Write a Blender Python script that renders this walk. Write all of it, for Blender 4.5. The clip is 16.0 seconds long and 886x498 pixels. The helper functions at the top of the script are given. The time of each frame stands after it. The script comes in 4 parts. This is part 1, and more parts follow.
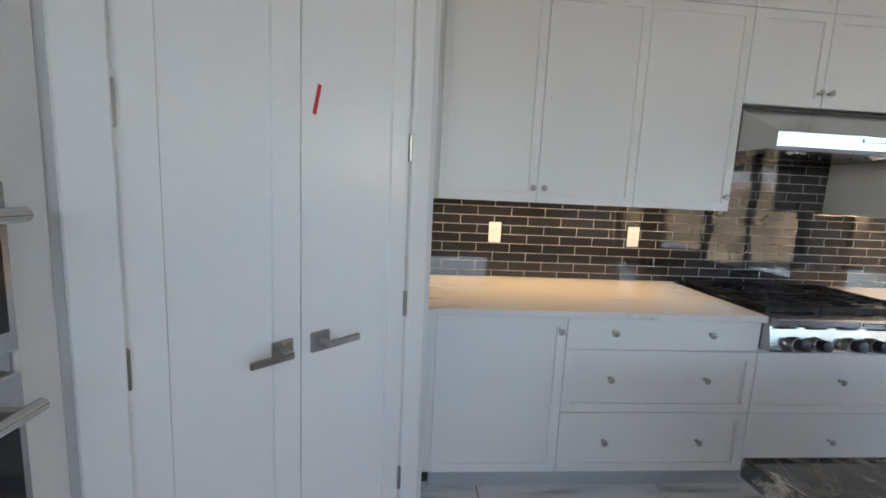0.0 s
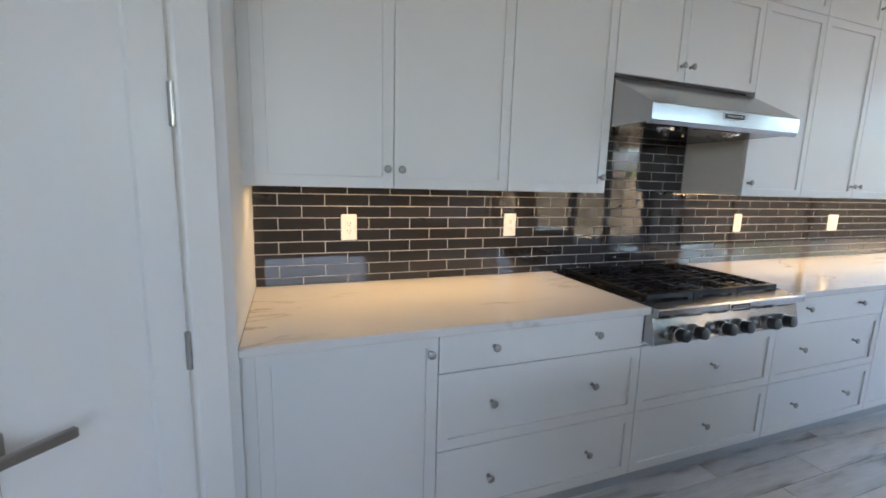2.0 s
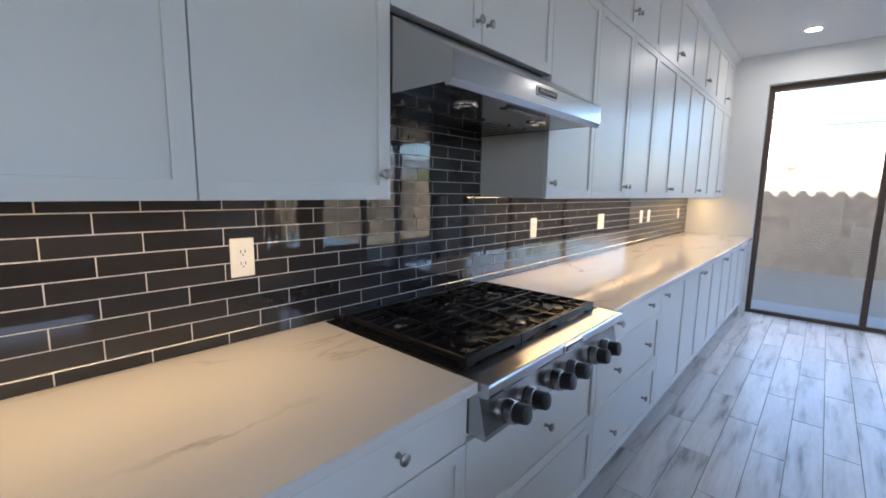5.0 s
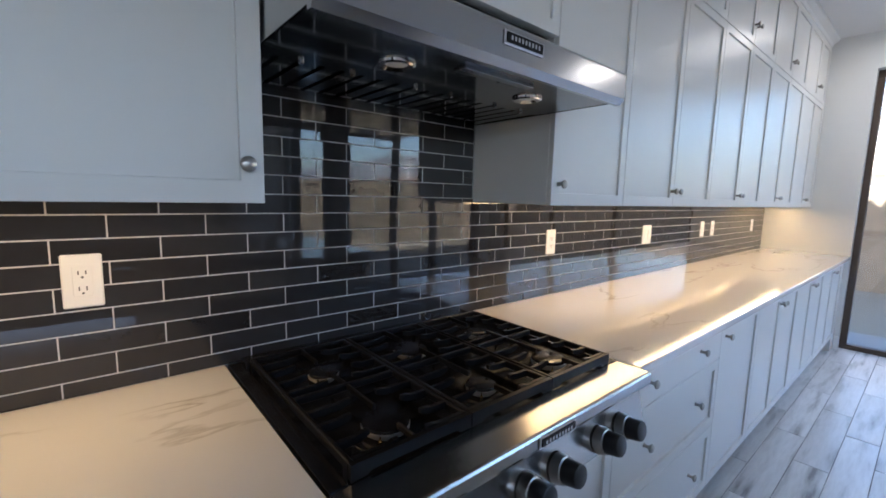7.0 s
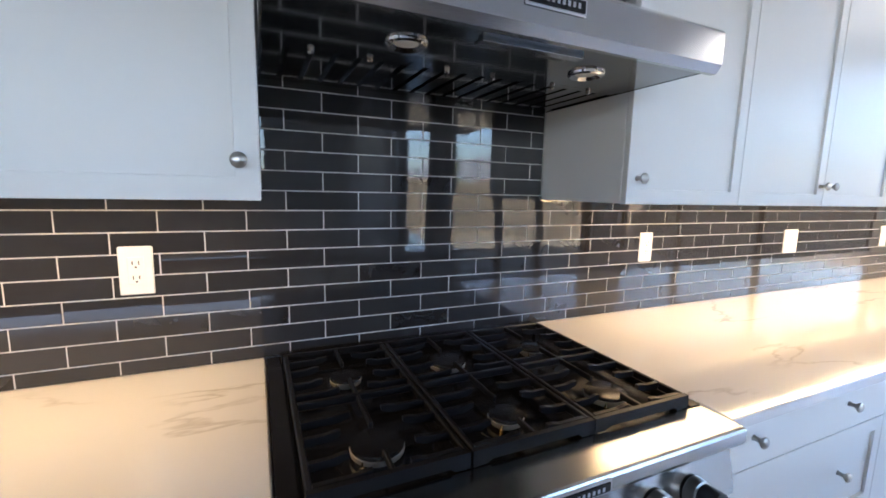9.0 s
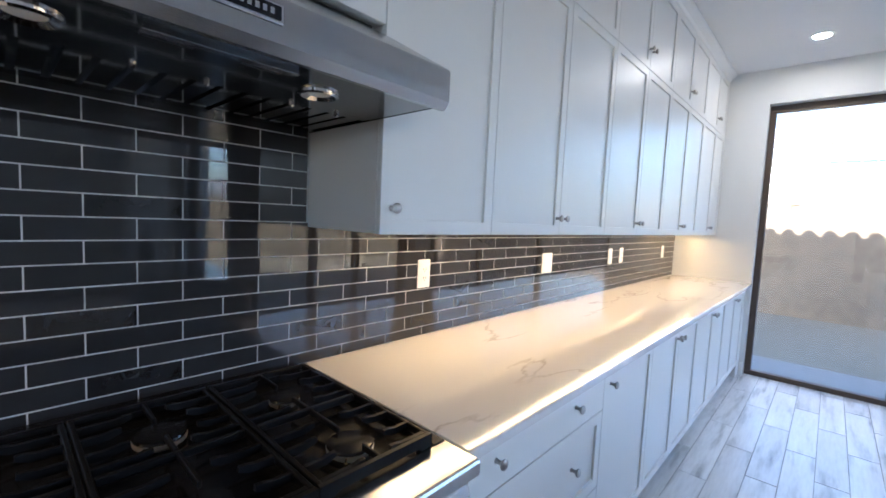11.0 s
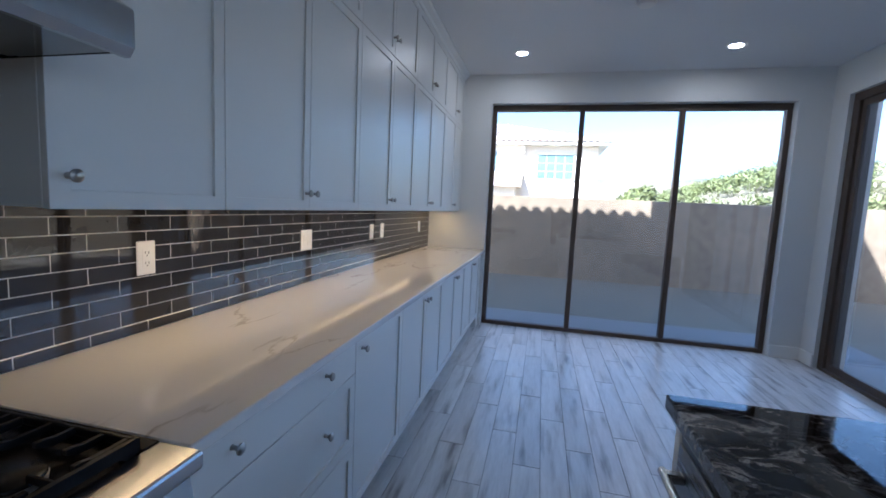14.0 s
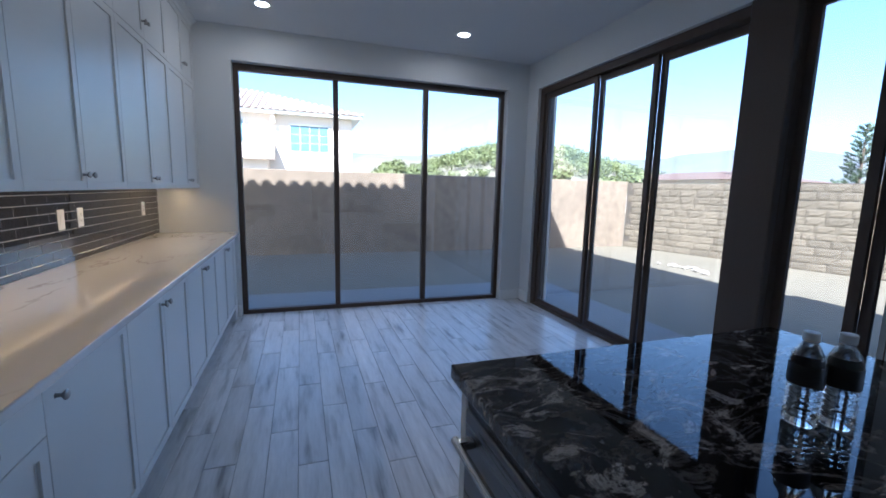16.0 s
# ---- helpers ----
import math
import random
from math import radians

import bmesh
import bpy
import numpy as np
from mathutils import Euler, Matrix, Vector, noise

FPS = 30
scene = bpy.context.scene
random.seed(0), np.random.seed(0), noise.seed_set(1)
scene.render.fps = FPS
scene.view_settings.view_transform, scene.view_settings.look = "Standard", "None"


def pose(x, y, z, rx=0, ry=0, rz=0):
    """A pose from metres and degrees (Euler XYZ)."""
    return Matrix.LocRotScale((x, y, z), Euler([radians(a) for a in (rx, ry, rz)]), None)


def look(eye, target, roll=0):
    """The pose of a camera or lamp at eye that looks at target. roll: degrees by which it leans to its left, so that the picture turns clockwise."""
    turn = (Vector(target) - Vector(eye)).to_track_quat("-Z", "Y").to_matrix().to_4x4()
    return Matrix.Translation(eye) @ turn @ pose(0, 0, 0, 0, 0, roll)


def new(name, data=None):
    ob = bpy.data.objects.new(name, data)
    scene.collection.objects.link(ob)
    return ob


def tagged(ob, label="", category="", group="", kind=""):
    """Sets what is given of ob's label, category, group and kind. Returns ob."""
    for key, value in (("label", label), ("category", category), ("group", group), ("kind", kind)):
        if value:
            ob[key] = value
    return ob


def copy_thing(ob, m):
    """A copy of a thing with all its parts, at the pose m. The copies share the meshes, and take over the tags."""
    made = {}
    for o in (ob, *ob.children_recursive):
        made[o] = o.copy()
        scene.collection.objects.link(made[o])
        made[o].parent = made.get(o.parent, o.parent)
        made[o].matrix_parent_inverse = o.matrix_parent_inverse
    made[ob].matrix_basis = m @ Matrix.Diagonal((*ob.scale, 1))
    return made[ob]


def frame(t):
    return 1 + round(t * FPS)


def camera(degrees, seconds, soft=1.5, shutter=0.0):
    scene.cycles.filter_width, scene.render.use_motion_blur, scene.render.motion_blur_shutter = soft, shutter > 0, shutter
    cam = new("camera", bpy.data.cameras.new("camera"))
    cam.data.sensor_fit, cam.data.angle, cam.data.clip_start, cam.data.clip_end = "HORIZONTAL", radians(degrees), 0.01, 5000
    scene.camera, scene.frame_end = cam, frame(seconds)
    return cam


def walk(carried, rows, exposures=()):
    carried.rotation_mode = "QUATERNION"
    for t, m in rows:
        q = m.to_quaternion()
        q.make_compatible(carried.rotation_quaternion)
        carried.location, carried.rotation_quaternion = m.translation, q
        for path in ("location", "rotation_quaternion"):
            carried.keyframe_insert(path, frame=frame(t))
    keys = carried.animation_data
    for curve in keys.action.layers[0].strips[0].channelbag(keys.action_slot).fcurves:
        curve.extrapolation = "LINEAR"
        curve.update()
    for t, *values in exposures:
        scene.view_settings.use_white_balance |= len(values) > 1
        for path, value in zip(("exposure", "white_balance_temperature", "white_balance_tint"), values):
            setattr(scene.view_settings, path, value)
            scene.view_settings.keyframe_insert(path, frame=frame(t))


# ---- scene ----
EXPO = 2.14
cam = camera(93.4, 16.0, soft=1.7)
PATH = [
    (0, (0.059, 0.037, 1.407), (0.218, 2.012, 1.132), 2.7),
    (0.5, (0.028, 0.16, 1.424), (0.476, 2.087, 1.132), 1.9),
    (1, (0.068, 0.264, 1.404), (0.743, 2.12, 1.092), 2.2),
    (1.5, (0.202, 0.38, 1.404), (0.89, 2.237, 1.121), 2.3),
    (2, (0.295, 0.482, 1.4), (0.98, 2.334, 1.085), 1.6),
    (2.5, (0.339, 0.65, 1.409), (1.148, 2.459, 1.139), 1.5),
    (3, (0.4, 0.781, 1.404), (1.434, 2.462, 1.077), 1.4),
    (3.5, (0.522, 0.885, 1.404), (1.6, 2.545, 1.123), 1.25),
    (4, (0.639, 0.977, 1.391), (1.837, 2.551, 1.094), 1.3),
    (4.5, (0.74, 1.088, 1.404), (2.157, 2.475, 1.143), 0.6),
    (4.7, (0.791, 1.105, 1.397), (2.255, 2.44, 1.125), 0.8),
    (6.8, (1.355, 1.221, 1.395), (2.711, 2.669, 1.148), 1.58),
    (7, (1.415, 1.225, 1.393), (2.696, 2.74, 1.143), 1.4),
    (7.5, (1.578, 1.217, 1.398), (2.559, 2.945, 1.169), 1.8),
    (8, (1.628, 1.213, 1.393), (2.387, 3.047, 1.153), 1.1),
    (8.5, (1.644, 1.218, 1.391), (2.342, 3.076, 1.148), 0.6),
    (9, (1.666, 1.216, 1.398), (2.475, 3.024, 1.12), 1.3),
    (9.5, (1.711, 1.242, 1.398), (2.902, 2.818, 1.085), 2.1),
    (9.7, (1.735, 1.257, 1.404), (3.062, 2.724, 1.107), 2.0),
    (12, (1.962, 1.117, 1.427), (3.483, 2.41, 1.317), 2.4),
    (12.5, (1.959, 1.092, 1.426), (3.596, 2.234, 1.296), 2.4),
    (13, (1.95, 1.087, 1.424), (3.725, 1.994, 1.266), 2.6),
    (13.5, (1.938, 1.093, 1.421), (3.818, 1.757, 1.255), 2.1),
    (14, (1.942, 1.084, 1.414), (3.88, 1.535, 1.213), 2.7),
    (14.5, (1.963, 1.038, 1.422), (3.938, 1.249, 1.188), 2.1),
    (15, (2.027, 0.966, 1.418), (4.011, 1.061, 1.185), 1.2),
    (15.5, (2.108, 1.012, 1.411), (4.078, 0.798, 1.144), 1.8),
    (16, (2.117, 1.107, 1.417), (3.99, 0.467, 1.133), 1.4),
]

walk(cam, [(t, look(eye, target, roll)) for t, eye, target, roll in PATH],
     exposures=[(0.0, EXPO + 1.78, 6500, 13), (2.0, EXPO + 1.75, 6250, 13), (3.5, EXPO + 1.62, 6000, 14), (4.5, EXPO + 1.5, 5750, 14), (7.0, EXPO + 1.38, 5700, 14), (8.2, EXPO + 1.85, 5800, 15),
                (9.0, EXPO + 2.15, 5800, 15), (9.7, EXPO + 2.1, 5650, 14), (12.0, EXPO + 1.35, 5500, 13), (13.5, EXPO + 0.72, 5150, 13), (14.5, EXPO + 0.25, 5080, 13), (16.0, EXPO + 0.17, 5050, 13)])

# ---- world, sun, large lights ----
SUN_WAY = Vector((0.91, -0.55, -1.0)).normalized()
world = bpy.data.worlds.new("sky")
scene.world = world
world.use_nodes = True
wn = world.node_tree
sky = wn.nodes.new("ShaderNodeTexSky")
sky.sky_type = "NISHITA"
sky.sun_disc = False
sky.sun_elevation = math.asin(-SUN_WAY.z)
sky.sun_rotation = math.atan2(-SUN_WAY.x, -SUN_WAY.y)
sky.air_density, sky.dust_density, sky.ozone_density = 1.0, 1.6, 1.2
wn.nodes["Background"].inputs[1].default_value = 0.085
wn.links.new(sky.outputs[0], wn.nodes["Background"].inputs[0])


def lamp(name, kind, energy, color, m, size=0.1, size_y=None, angle=None, spread=None):
    d = bpy.data.lights.new(name, kind)
    d.energy, d.color = energy, color
    if kind == "AREA":
        d.shape = "RECTANGLE" if size_y else "DISK"
        d.size = size
        if size_y:
            d.size_y = size_y
        if spread:
            d.spread = radians(spread)
    if angle:
        d.angle = radians(angle)
    ob = new(name, d)
    ob.matrix_world = m
    return ob


lamp("sun", "SUN", 5.0, (1.0, 0.90, 0.76), look((0, 0, 20), Vector((0, 0, 20)) + SUN_WAY), angle=0.5)
WARM = (1.0, 0.65, 0.29)
lamp("under_cabinet_light", "AREA", 0.33, WARM, pose(0.92, 2.225, 1.366, 5), 1.4, 0.014)
lamp("under_cabinet_light", "AREA", 1.35, WARM, pose(4.80, 2.225, 1.366, 5), 4.1, 0.014)

# added fill for daylight, set in the unseen living room's assumed high window
lamp("added_daylight_fill", "AREA", 2.5, (0.97, 0.98, 1.0), pose(-1.2, -4.19, 2.17, 90, 0, 0), 5.8, 0.85)

# ---- materials ----
MATS = {}


def mat(name, color, rough=0.5, metal=0.0, vary=0.06, scale=3.0, fine=60.0, bump=0.1, stretch=(1, 1, 1), coat=0.0, island=0.0, random_ob=0.0, spec=0.5, rv=0.15):
    """A procedural surface: colour varied at two scales, gloss varied, fine relief."""
    if name in MATS:
        return MATS[name]
    m = bpy.data.materials.new(name)
    m.use_nodes = True
    nt = m.node_tree
    b = nt.nodes["Principled BSDF"]
    b.inputs["Metallic"].default_value = metal
    b.inputs["Coat Weight"].default_value = coat
    b.inputs["Specular IOR Level"].default_value = spec
    tc = nt.nodes.new("ShaderNodeTexCoord")
    mp = nt.nodes.new("ShaderNodeMapping")
    mp.inputs["Scale"].default_value = stretch
    nt.links.new(tc.outputs["Object"], mp.inputs[0])
    n1, n2 = nt.nodes.new("ShaderNodeTexNoise"), nt.nodes.new("ShaderNodeTexNoise")
    for n, sc, de in ((n1, scale, 4), (n2, fine, 3)):
        n.inputs["Scale"].default_value, n.inputs["Detail"].default_value = sc, de
        nt.links.new(mp.outputs[0], n.inputs["Vector"])
    hsv = nt.nodes.new("ShaderNodeHueSaturation")
    hsv.inputs["Color"].default_value = (*color, 1)
    add = nt.nodes.new("ShaderNodeMath")
    add.operation = "ADD"
    nt.links.new(n1.outputs[0], add.inputs[0])
    nt.links.new(n2.outputs[0], add.inputs[1])
    val = nt.nodes.new("ShaderNodeMapRange")
    val.inputs["From Min"].default_value, val.inputs["From Max"].default_value = 0.6, 1.4
    val.inputs["To Min"].default_value, val.inputs["To Max"].default_value = 1 - vary, 1 + vary
    nt.links.new(add.outputs[0], val.inputs["Value"])
    last = val.outputs[0]
    if random_ob or island:
        src = nt.nodes.new("ShaderNodeObjectInfo") if random_ob else nt.nodes.new("ShaderNodeNewGeometry")
        k = nt.nodes.new("ShaderNodeMapRange")
        k.inputs["To Min"].default_value, k.inputs["To Max"].default_value = 1 - (random_ob or island), 1 + (random_ob or island)
        nt.links.new(src.outputs["Random" if random_ob else "Random Per Island"], k.inputs["Value"])
        mul = nt.nodes.new("ShaderNodeMath")
        mul.operation = "MULTIPLY"
        nt.links.new(last, mul.inputs[0])
        nt.links.new(k.outputs[0], mul.inputs[1])
        last = mul.outputs[0]
    nt.links.new(last, hsv.inputs["Value"])
    nt.links.new(hsv.outputs[0], b.inputs["Base Color"])
    rr = nt.nodes.new("ShaderNodeMapRange")
    rr.inputs["From Min"].default_value, rr.inputs["From Max"].default_value = 0.3, 0.7
    rr.inputs["To Min"].default_value, rr.inputs["To Max"].default_value = rough * (1 - rv), min(1, rough * (1 + rv))
    nt.links.new(n1.outputs[0], rr.inputs["Value"])
    nt.links.new(rr.outputs[0], b.inputs["Roughness"])
    if bump:
        bp = nt.nodes.new("ShaderNodeBump")
        bp.inputs["Strength"].default_value, bp.inputs["Distance"].default_value = bump, 0.003
        nt.links.new(add.outputs[0], bp.inputs["Height"])
        nt.links.new(bp.outputs[0], b.inputs["Normal"])
    MATS[name] = m
    return m


def ramp(nt, src, stops):
    r = nt.nodes.new("ShaderNodeValToRGB")
    e = r.color_ramp.elements
    while len(e) < len(stops):
        e.new(0.5)
    for el, (p, c) in zip(e, stops):
        el.position, el.color = p, (*c, 1) if len(c) == 3 else c
    nt.links.new(src, r.inputs[0])
    return r.outputs[0]


def veined(name, base, blotch, vein, rough, vein_scale, width, warp, stretch=(1, 1, 1), rot=0.0, cloud=(0.35, 0.62, 0.75)):
    """Polished stone: clouded ground with thin warped veins."""
    m = bpy.data.materials.new(name)
    m.use_nodes = True
    nt = m.node_tree
    b = nt.nodes["Principled BSDF"]
    tc, mp = nt.nodes.new("ShaderNodeTexCoord"), nt.nodes.new("ShaderNodeMapping")
    mp.inputs["Scale"].default_value, mp.inputs["Rotation"].default_value = stretch, (0, 0, rot)
    nt.links.new(tc.outputs["Object"], mp.inputs[0])
    w = nt.nodes.new("ShaderNodeTexNoise")
    w.inputs["Scale"].default_value, w.inputs["Detail"].default_value = vein_scale * 1.3, 5
    nt.links.new(mp.outputs[0], w.inputs["Vector"])
    mixv = nt.nodes.new("ShaderNodeMix")
    mixv.data_type = "VECTOR"
    mixv.inputs[0].default_value = warp
    nt.links.new(mp.outputs[0], mixv.inputs[4])
    nt.links.new(w.outputs[1], mixv.inputs[5])
    n = nt.nodes.new("ShaderNodeTexNoise")
    n.inputs["Scale"].default_value, n.inputs["Detail"].default_value, n.inputs["Roughness"].default_value = vein_scale, 6, 0.55
    nt.links.new(mixv.outputs[1], n.inputs["Vector"])
    line = ramp(nt, n.outputs[0], [(0.5 - width, (0, 0, 0)), (0.5, (1, 1, 1)), (0.5 + width, (0, 0, 0))])
    n2 = nt.nodes.new("ShaderNodeTexNoise")
    n2.inputs["Scale"].default_value, n2.inputs["Detail"].default_value = vein_scale * 0.9, 3
    nt.links.new(tc.outputs["Object"], n2.inputs["Vector"])
    where = ramp(nt, n2.outputs[0], [(0.45, (0, 0, 0)), (0.65, (1, 1, 1))])
    mul = nt.nodes.new("ShaderNodeMath")
    mul.operation = "MULTIPLY"
    nt.links.new(line, mul.inputs[0])
    nt.links.new(where, mul.inputs[1])
    g = nt.nodes.new("ShaderNodeTexNoise")
    g.inputs["Scale"].default_value, g.inputs["Detail"].default_value = vein_scale * 2.2, 6
    nt.links.new(mixv.outputs[1], g.inputs["Vector"])
    ground = ramp(nt, g.outputs[0], [(cloud[0], base), (cloud[1], [0.75 * p + 0.25 * q for p, q in zip(base, blotch)]), (cloud[2], blotch)])
    mx = nt.nodes.new("ShaderNodeMix")
    mx.data_type = "RGBA"
    nt.links.new(mul.outputs[0], mx.inputs[0])
    nt.links.new(ground, mx.inputs[6])
    mx.inputs[7].default_value = (*vein, 1)
    nt.links.new(mx.outputs[2], b.inputs["Base Color"])
    b.inputs["Roughness"].default_value = rough
    return m


def plank_mat():
    """White-washed wood-look porcelain: grey-brown streaks along the board."""
    m = bpy.data.materials.new("plank_porcelain")
    m.use_nodes = True
    nt = m.node_tree
    b = nt.nodes["Principled BSDF"]
    tc, mp, oi = nt.nodes.new("ShaderNodeTexCoord"), nt.nodes.new("ShaderNodeMapping"), nt.nodes.new("ShaderNodeObjectInfo")
    sc = nt.nodes.new("ShaderNodeVectorMath")
    sc.operation = "SCALE"
    sc.inputs[0].default_value = (37.0, 91.0, 13.0)
    nt.links.new(oi.outputs["Random"], sc.inputs["Scale"])
    ad = nt.nodes.new("ShaderNodeVectorMath")
    nt.links.new(tc.outputs["Object"], ad.inputs[0])
    nt.links.new(sc.outputs[0], ad.inputs[1])
    nt.links.new(ad.outputs[0], mp.inputs[0])
    mp.inputs["Scale"].default_value = (1.3, 1.0, 10.0)
    n1, n2 = nt.nodes.new("ShaderNodeTexNoise"), nt.nodes.new("ShaderNodeTexNoise")
    for n, s_, d_ in ((n1, 1.6, 5), (n2, 7.0, 6)):
        n.inputs["Scale"].default_value, n.inputs["Detail"].default_value = s_, d_
        nt.links.new(mp.outputs[0], n.inputs["Vector"])
    c1 = ramp(nt, n1.outputs[0], [(0.27, (0.32, 0.31, 0.31)), (0.36, (0.57, 0.565, 0.56)), (0.46, (0.76, 0.755, 0.75)), (0.75, (0.88, 0.875, 0.87))])
    c2 = ramp(nt, n2.outputs[0], [(0.3, (0.80, 0.79, 0.78)), (0.6, (1, 1, 1))])
    mx = nt.nodes.new("ShaderNodeMix")
    mx.data_type, mx.blend_type = "RGBA", "MULTIPLY"
    mx.inputs[0].default_value = 0.5
    nt.links.new(c1, mx.inputs[6])
    nt.links.new(c2, mx.inputs[7])
    hv, k = nt.nodes.new("ShaderNodeHueSaturation"), nt.nodes.new("ShaderNodeMapRange")
    k.inputs["To Min"].default_value, k.inputs["To Max"].default_value = 0.93, 1.13
    nt.links.new(oi.outputs["Random"], k.inputs["Value"])
    nt.links.new(k.outputs[0], hv.inputs["Value"])
    nt.links.new(mx.outputs[2], hv.inputs["Color"])
    nt.links.new(hv.outputs[0], b.inputs["Base Color"])
    b.inputs["Roughness"].default_value = 0.25
    bp = nt.nodes.new("ShaderNodeBump")
    bp.inputs["Strength"].default_value, bp.inputs["Distance"].default_value = 0.15, 0.002
    nt.links.new(n2.outputs[0], bp.inputs["Height"])
    nt.links.new(bp.outputs[0], b.inputs["Normal"])
    return m


def glass_mat(name, color=(0.95, 0.98, 0.97), rough=0.0):
    m = bpy.data.materials.new(name)
    m.use_nodes = True
    b = m.node_tree.nodes["Principled BSDF"]
    b.inputs["Base Color"].default_value = (*color, 1)
    b.inputs["Transmission Weight"].default_value = 1.0
    b.inputs["Roughness"].default_value = rough
    b.inputs["IOR"].default_value = 1.45
    return m


def glow(name, color, strength):
    m = bpy.data.materials.new(name)
    m.use_nodes = True
    b = m.node_tree.nodes["Principled BSDF"]
    b.inputs["Emission Color"].default_value = (*color, 1)
    b.inputs["Emission Strength"].default_value = strength
    return m


CAB = mat("cabinet_paint", (0.74, 0.74, 0.72), 0.36, vary=0.006, scale=1.5, fine=90, bump=0.02, rv=0.03)
DOORPAINT = mat("door_paint", (0.86, 0.87, 0.86), 0.26, vary=0.006, scale=1.2, fine=70, bump=0.025, rv=0.03)
WALLP = mat("wall_paint", (0.72, 0.73, 0.72), 0.6, vary=0.02, scale=0.8, fine=180, bump=0.06)
CEILP = mat("ceiling_paint", (0.75, 0.76, 0.77), 0.7, vary=0.015, scale=0.7, fine=150, bump=0.05)
TRIM = mat("trim_paint", (0.84, 0.85, 0.84), 0.35, vary=0.015, bump=0.02)
NICKEL = mat("brushed_nickel", (0.38, 0.365, 0.345), 0.28, 1.0, vary=0.04, fine=200, bump=0.02)
STEEL = mat("brushed_steel", (0.46, 0.455, 0.45), 0.21, 1.0, vary=0.02, scale=2, fine=120, bump=0.004, stretch=(0.3, 12, 12))
# polished steel with the shade under and above the hood in its colour
DARKSTEEL = mat("shaded_polished_steel", (0.21, 0.205, 0.20), 0.09, 1.0, vary=0.05, bump=0.0)
CHROME = mat("chrome", (0.75, 0.75, 0.76), 0.06, 1.0, vary=0.01, bump=0.0)
IRON = mat("cast_iron", (0.007, 0.007, 0.008), 0.36, 0.0, vary=0.15, scale=20, fine=400, bump=0.12, spec=0.22)
ENAMEL = mat("black_enamel", (0.010, 0.010, 0.012), 0.18, vary=0.1, bump=0.02, spec=0.3)
KNOBBLACK = mat("black_plastic", (0.015, 0.015, 0.016), 0.35, vary=0.1, bump=0.02)
BRASS = mat("brass", (0.55, 0.38, 0.16), 0.25, 1.0, vary=0.05)
ALU = mat("burner_aluminium", (0.58, 0.56, 0.53), 0.42, 0.6, vary=0.08, scale=30)
TILE = mat("charcoal_glazed_tile", (0.024, 0.023, 0.0245), 0.02, vary=0.10, scale=5, fine=25, bump=0.012, random_ob=0.22, spec=0.65)
GROUT = mat("white_grout", (0.60, 0.58, 0.55), 0.85, vary=0.06, scale=6, fine=200, bump=0.3)
PLASTIC = mat("white_plastic", (0.80, 0.79, 0.76), 0.3, vary=0.01, bump=0.0)
SLOT = mat("socket_slot", (0.05, 0.05, 0.05), 0.6)
QUARTZ = veined("white_quartz", (0.74, 0.72, 0.69), (0.70, 0.68, 0.65), (0.36, 0.32, 0.275), 0.09, 1.7, 0.011, 0.10, stretch=(0.45, 1.5, 1), rot=0.35)


def granite_mat():
    """Polished black granite with feathery cream and brown swirls."""
    m = bpy.data.materials.new("black_granite")
    m.use_nodes = True
    nt = m.node_tree
    b = nt.nodes["Principled BSDF"]
    tc, mp = nt.nodes.new("ShaderNodeTexCoord"), nt.nodes.new("ShaderNodeMapping")
    mp.inputs["Rotation"].default_value = (0, 0, 0.6)
    mp.inputs["Scale"].default_value = (1.0, 0.62, 1.0)
    nt.links.new(tc.outputs["Object"], mp.inputs[0])
    def tex(scale, detail, rough, dist):
        n = nt.nodes.new("ShaderNodeTexNoise")
        for k, v in (("Scale", scale), ("Detail", detail), ("Roughness", rough), ("Distortion", dist)):
            n.inputs[k].default_value = v
        nt.links.new(mp.outputs[0], n.inputs["Vector"])
        return n.outputs[0]
    swirl = ramp(nt, tex(7.5, 12, 0.70, 1.7), [(0.50, (0.006, 0.006, 0.007)), (0.55, (0.045, 0.038, 0.034)), (0.60, (0.44, 0.385, 0.33)), (0.64, (0.22, 0.19, 0.165)), (0.70, (0.014, 0.013, 0.013))])
    thread = ramp(nt, tex(4.2, 12, 0.68, 2.2), [(0.47, (0, 0, 0)), (0.50, (0.30, 0.27, 0.24)), (0.53, (0, 0, 0))])
    area = ramp(nt, tex(2.6, 4, 0.5, 0.8), [(0.38, (0.10, 0.10, 0.10)), (0.54, (1, 1, 1))])
    mul, add = nt.nodes.new("ShaderNodeMix"), nt.nodes.new("ShaderNodeMix")
    for q, mode in ((mul, "MULTIPLY"), (add, "ADD")):
        q.data_type, q.blend_type = "RGBA", mode
        q.inputs[0].default_value = 1.0 if mode == "MULTIPLY" else 0.35
    nt.links.new(swirl, mul.inputs[6])
    nt.links.new(area, mul.inputs[7])
    nt.links.new(mul.outputs[2], add.inputs[6])
    nt.links.new(thread, add.inputs[7])
    nt.links.new(add.outputs[2], b.inputs["Base Color"])
    b.inputs["Roughness"].default_value = 0.03
    b.inputs["Specular IOR Level"].default_value = 0.6
    return m


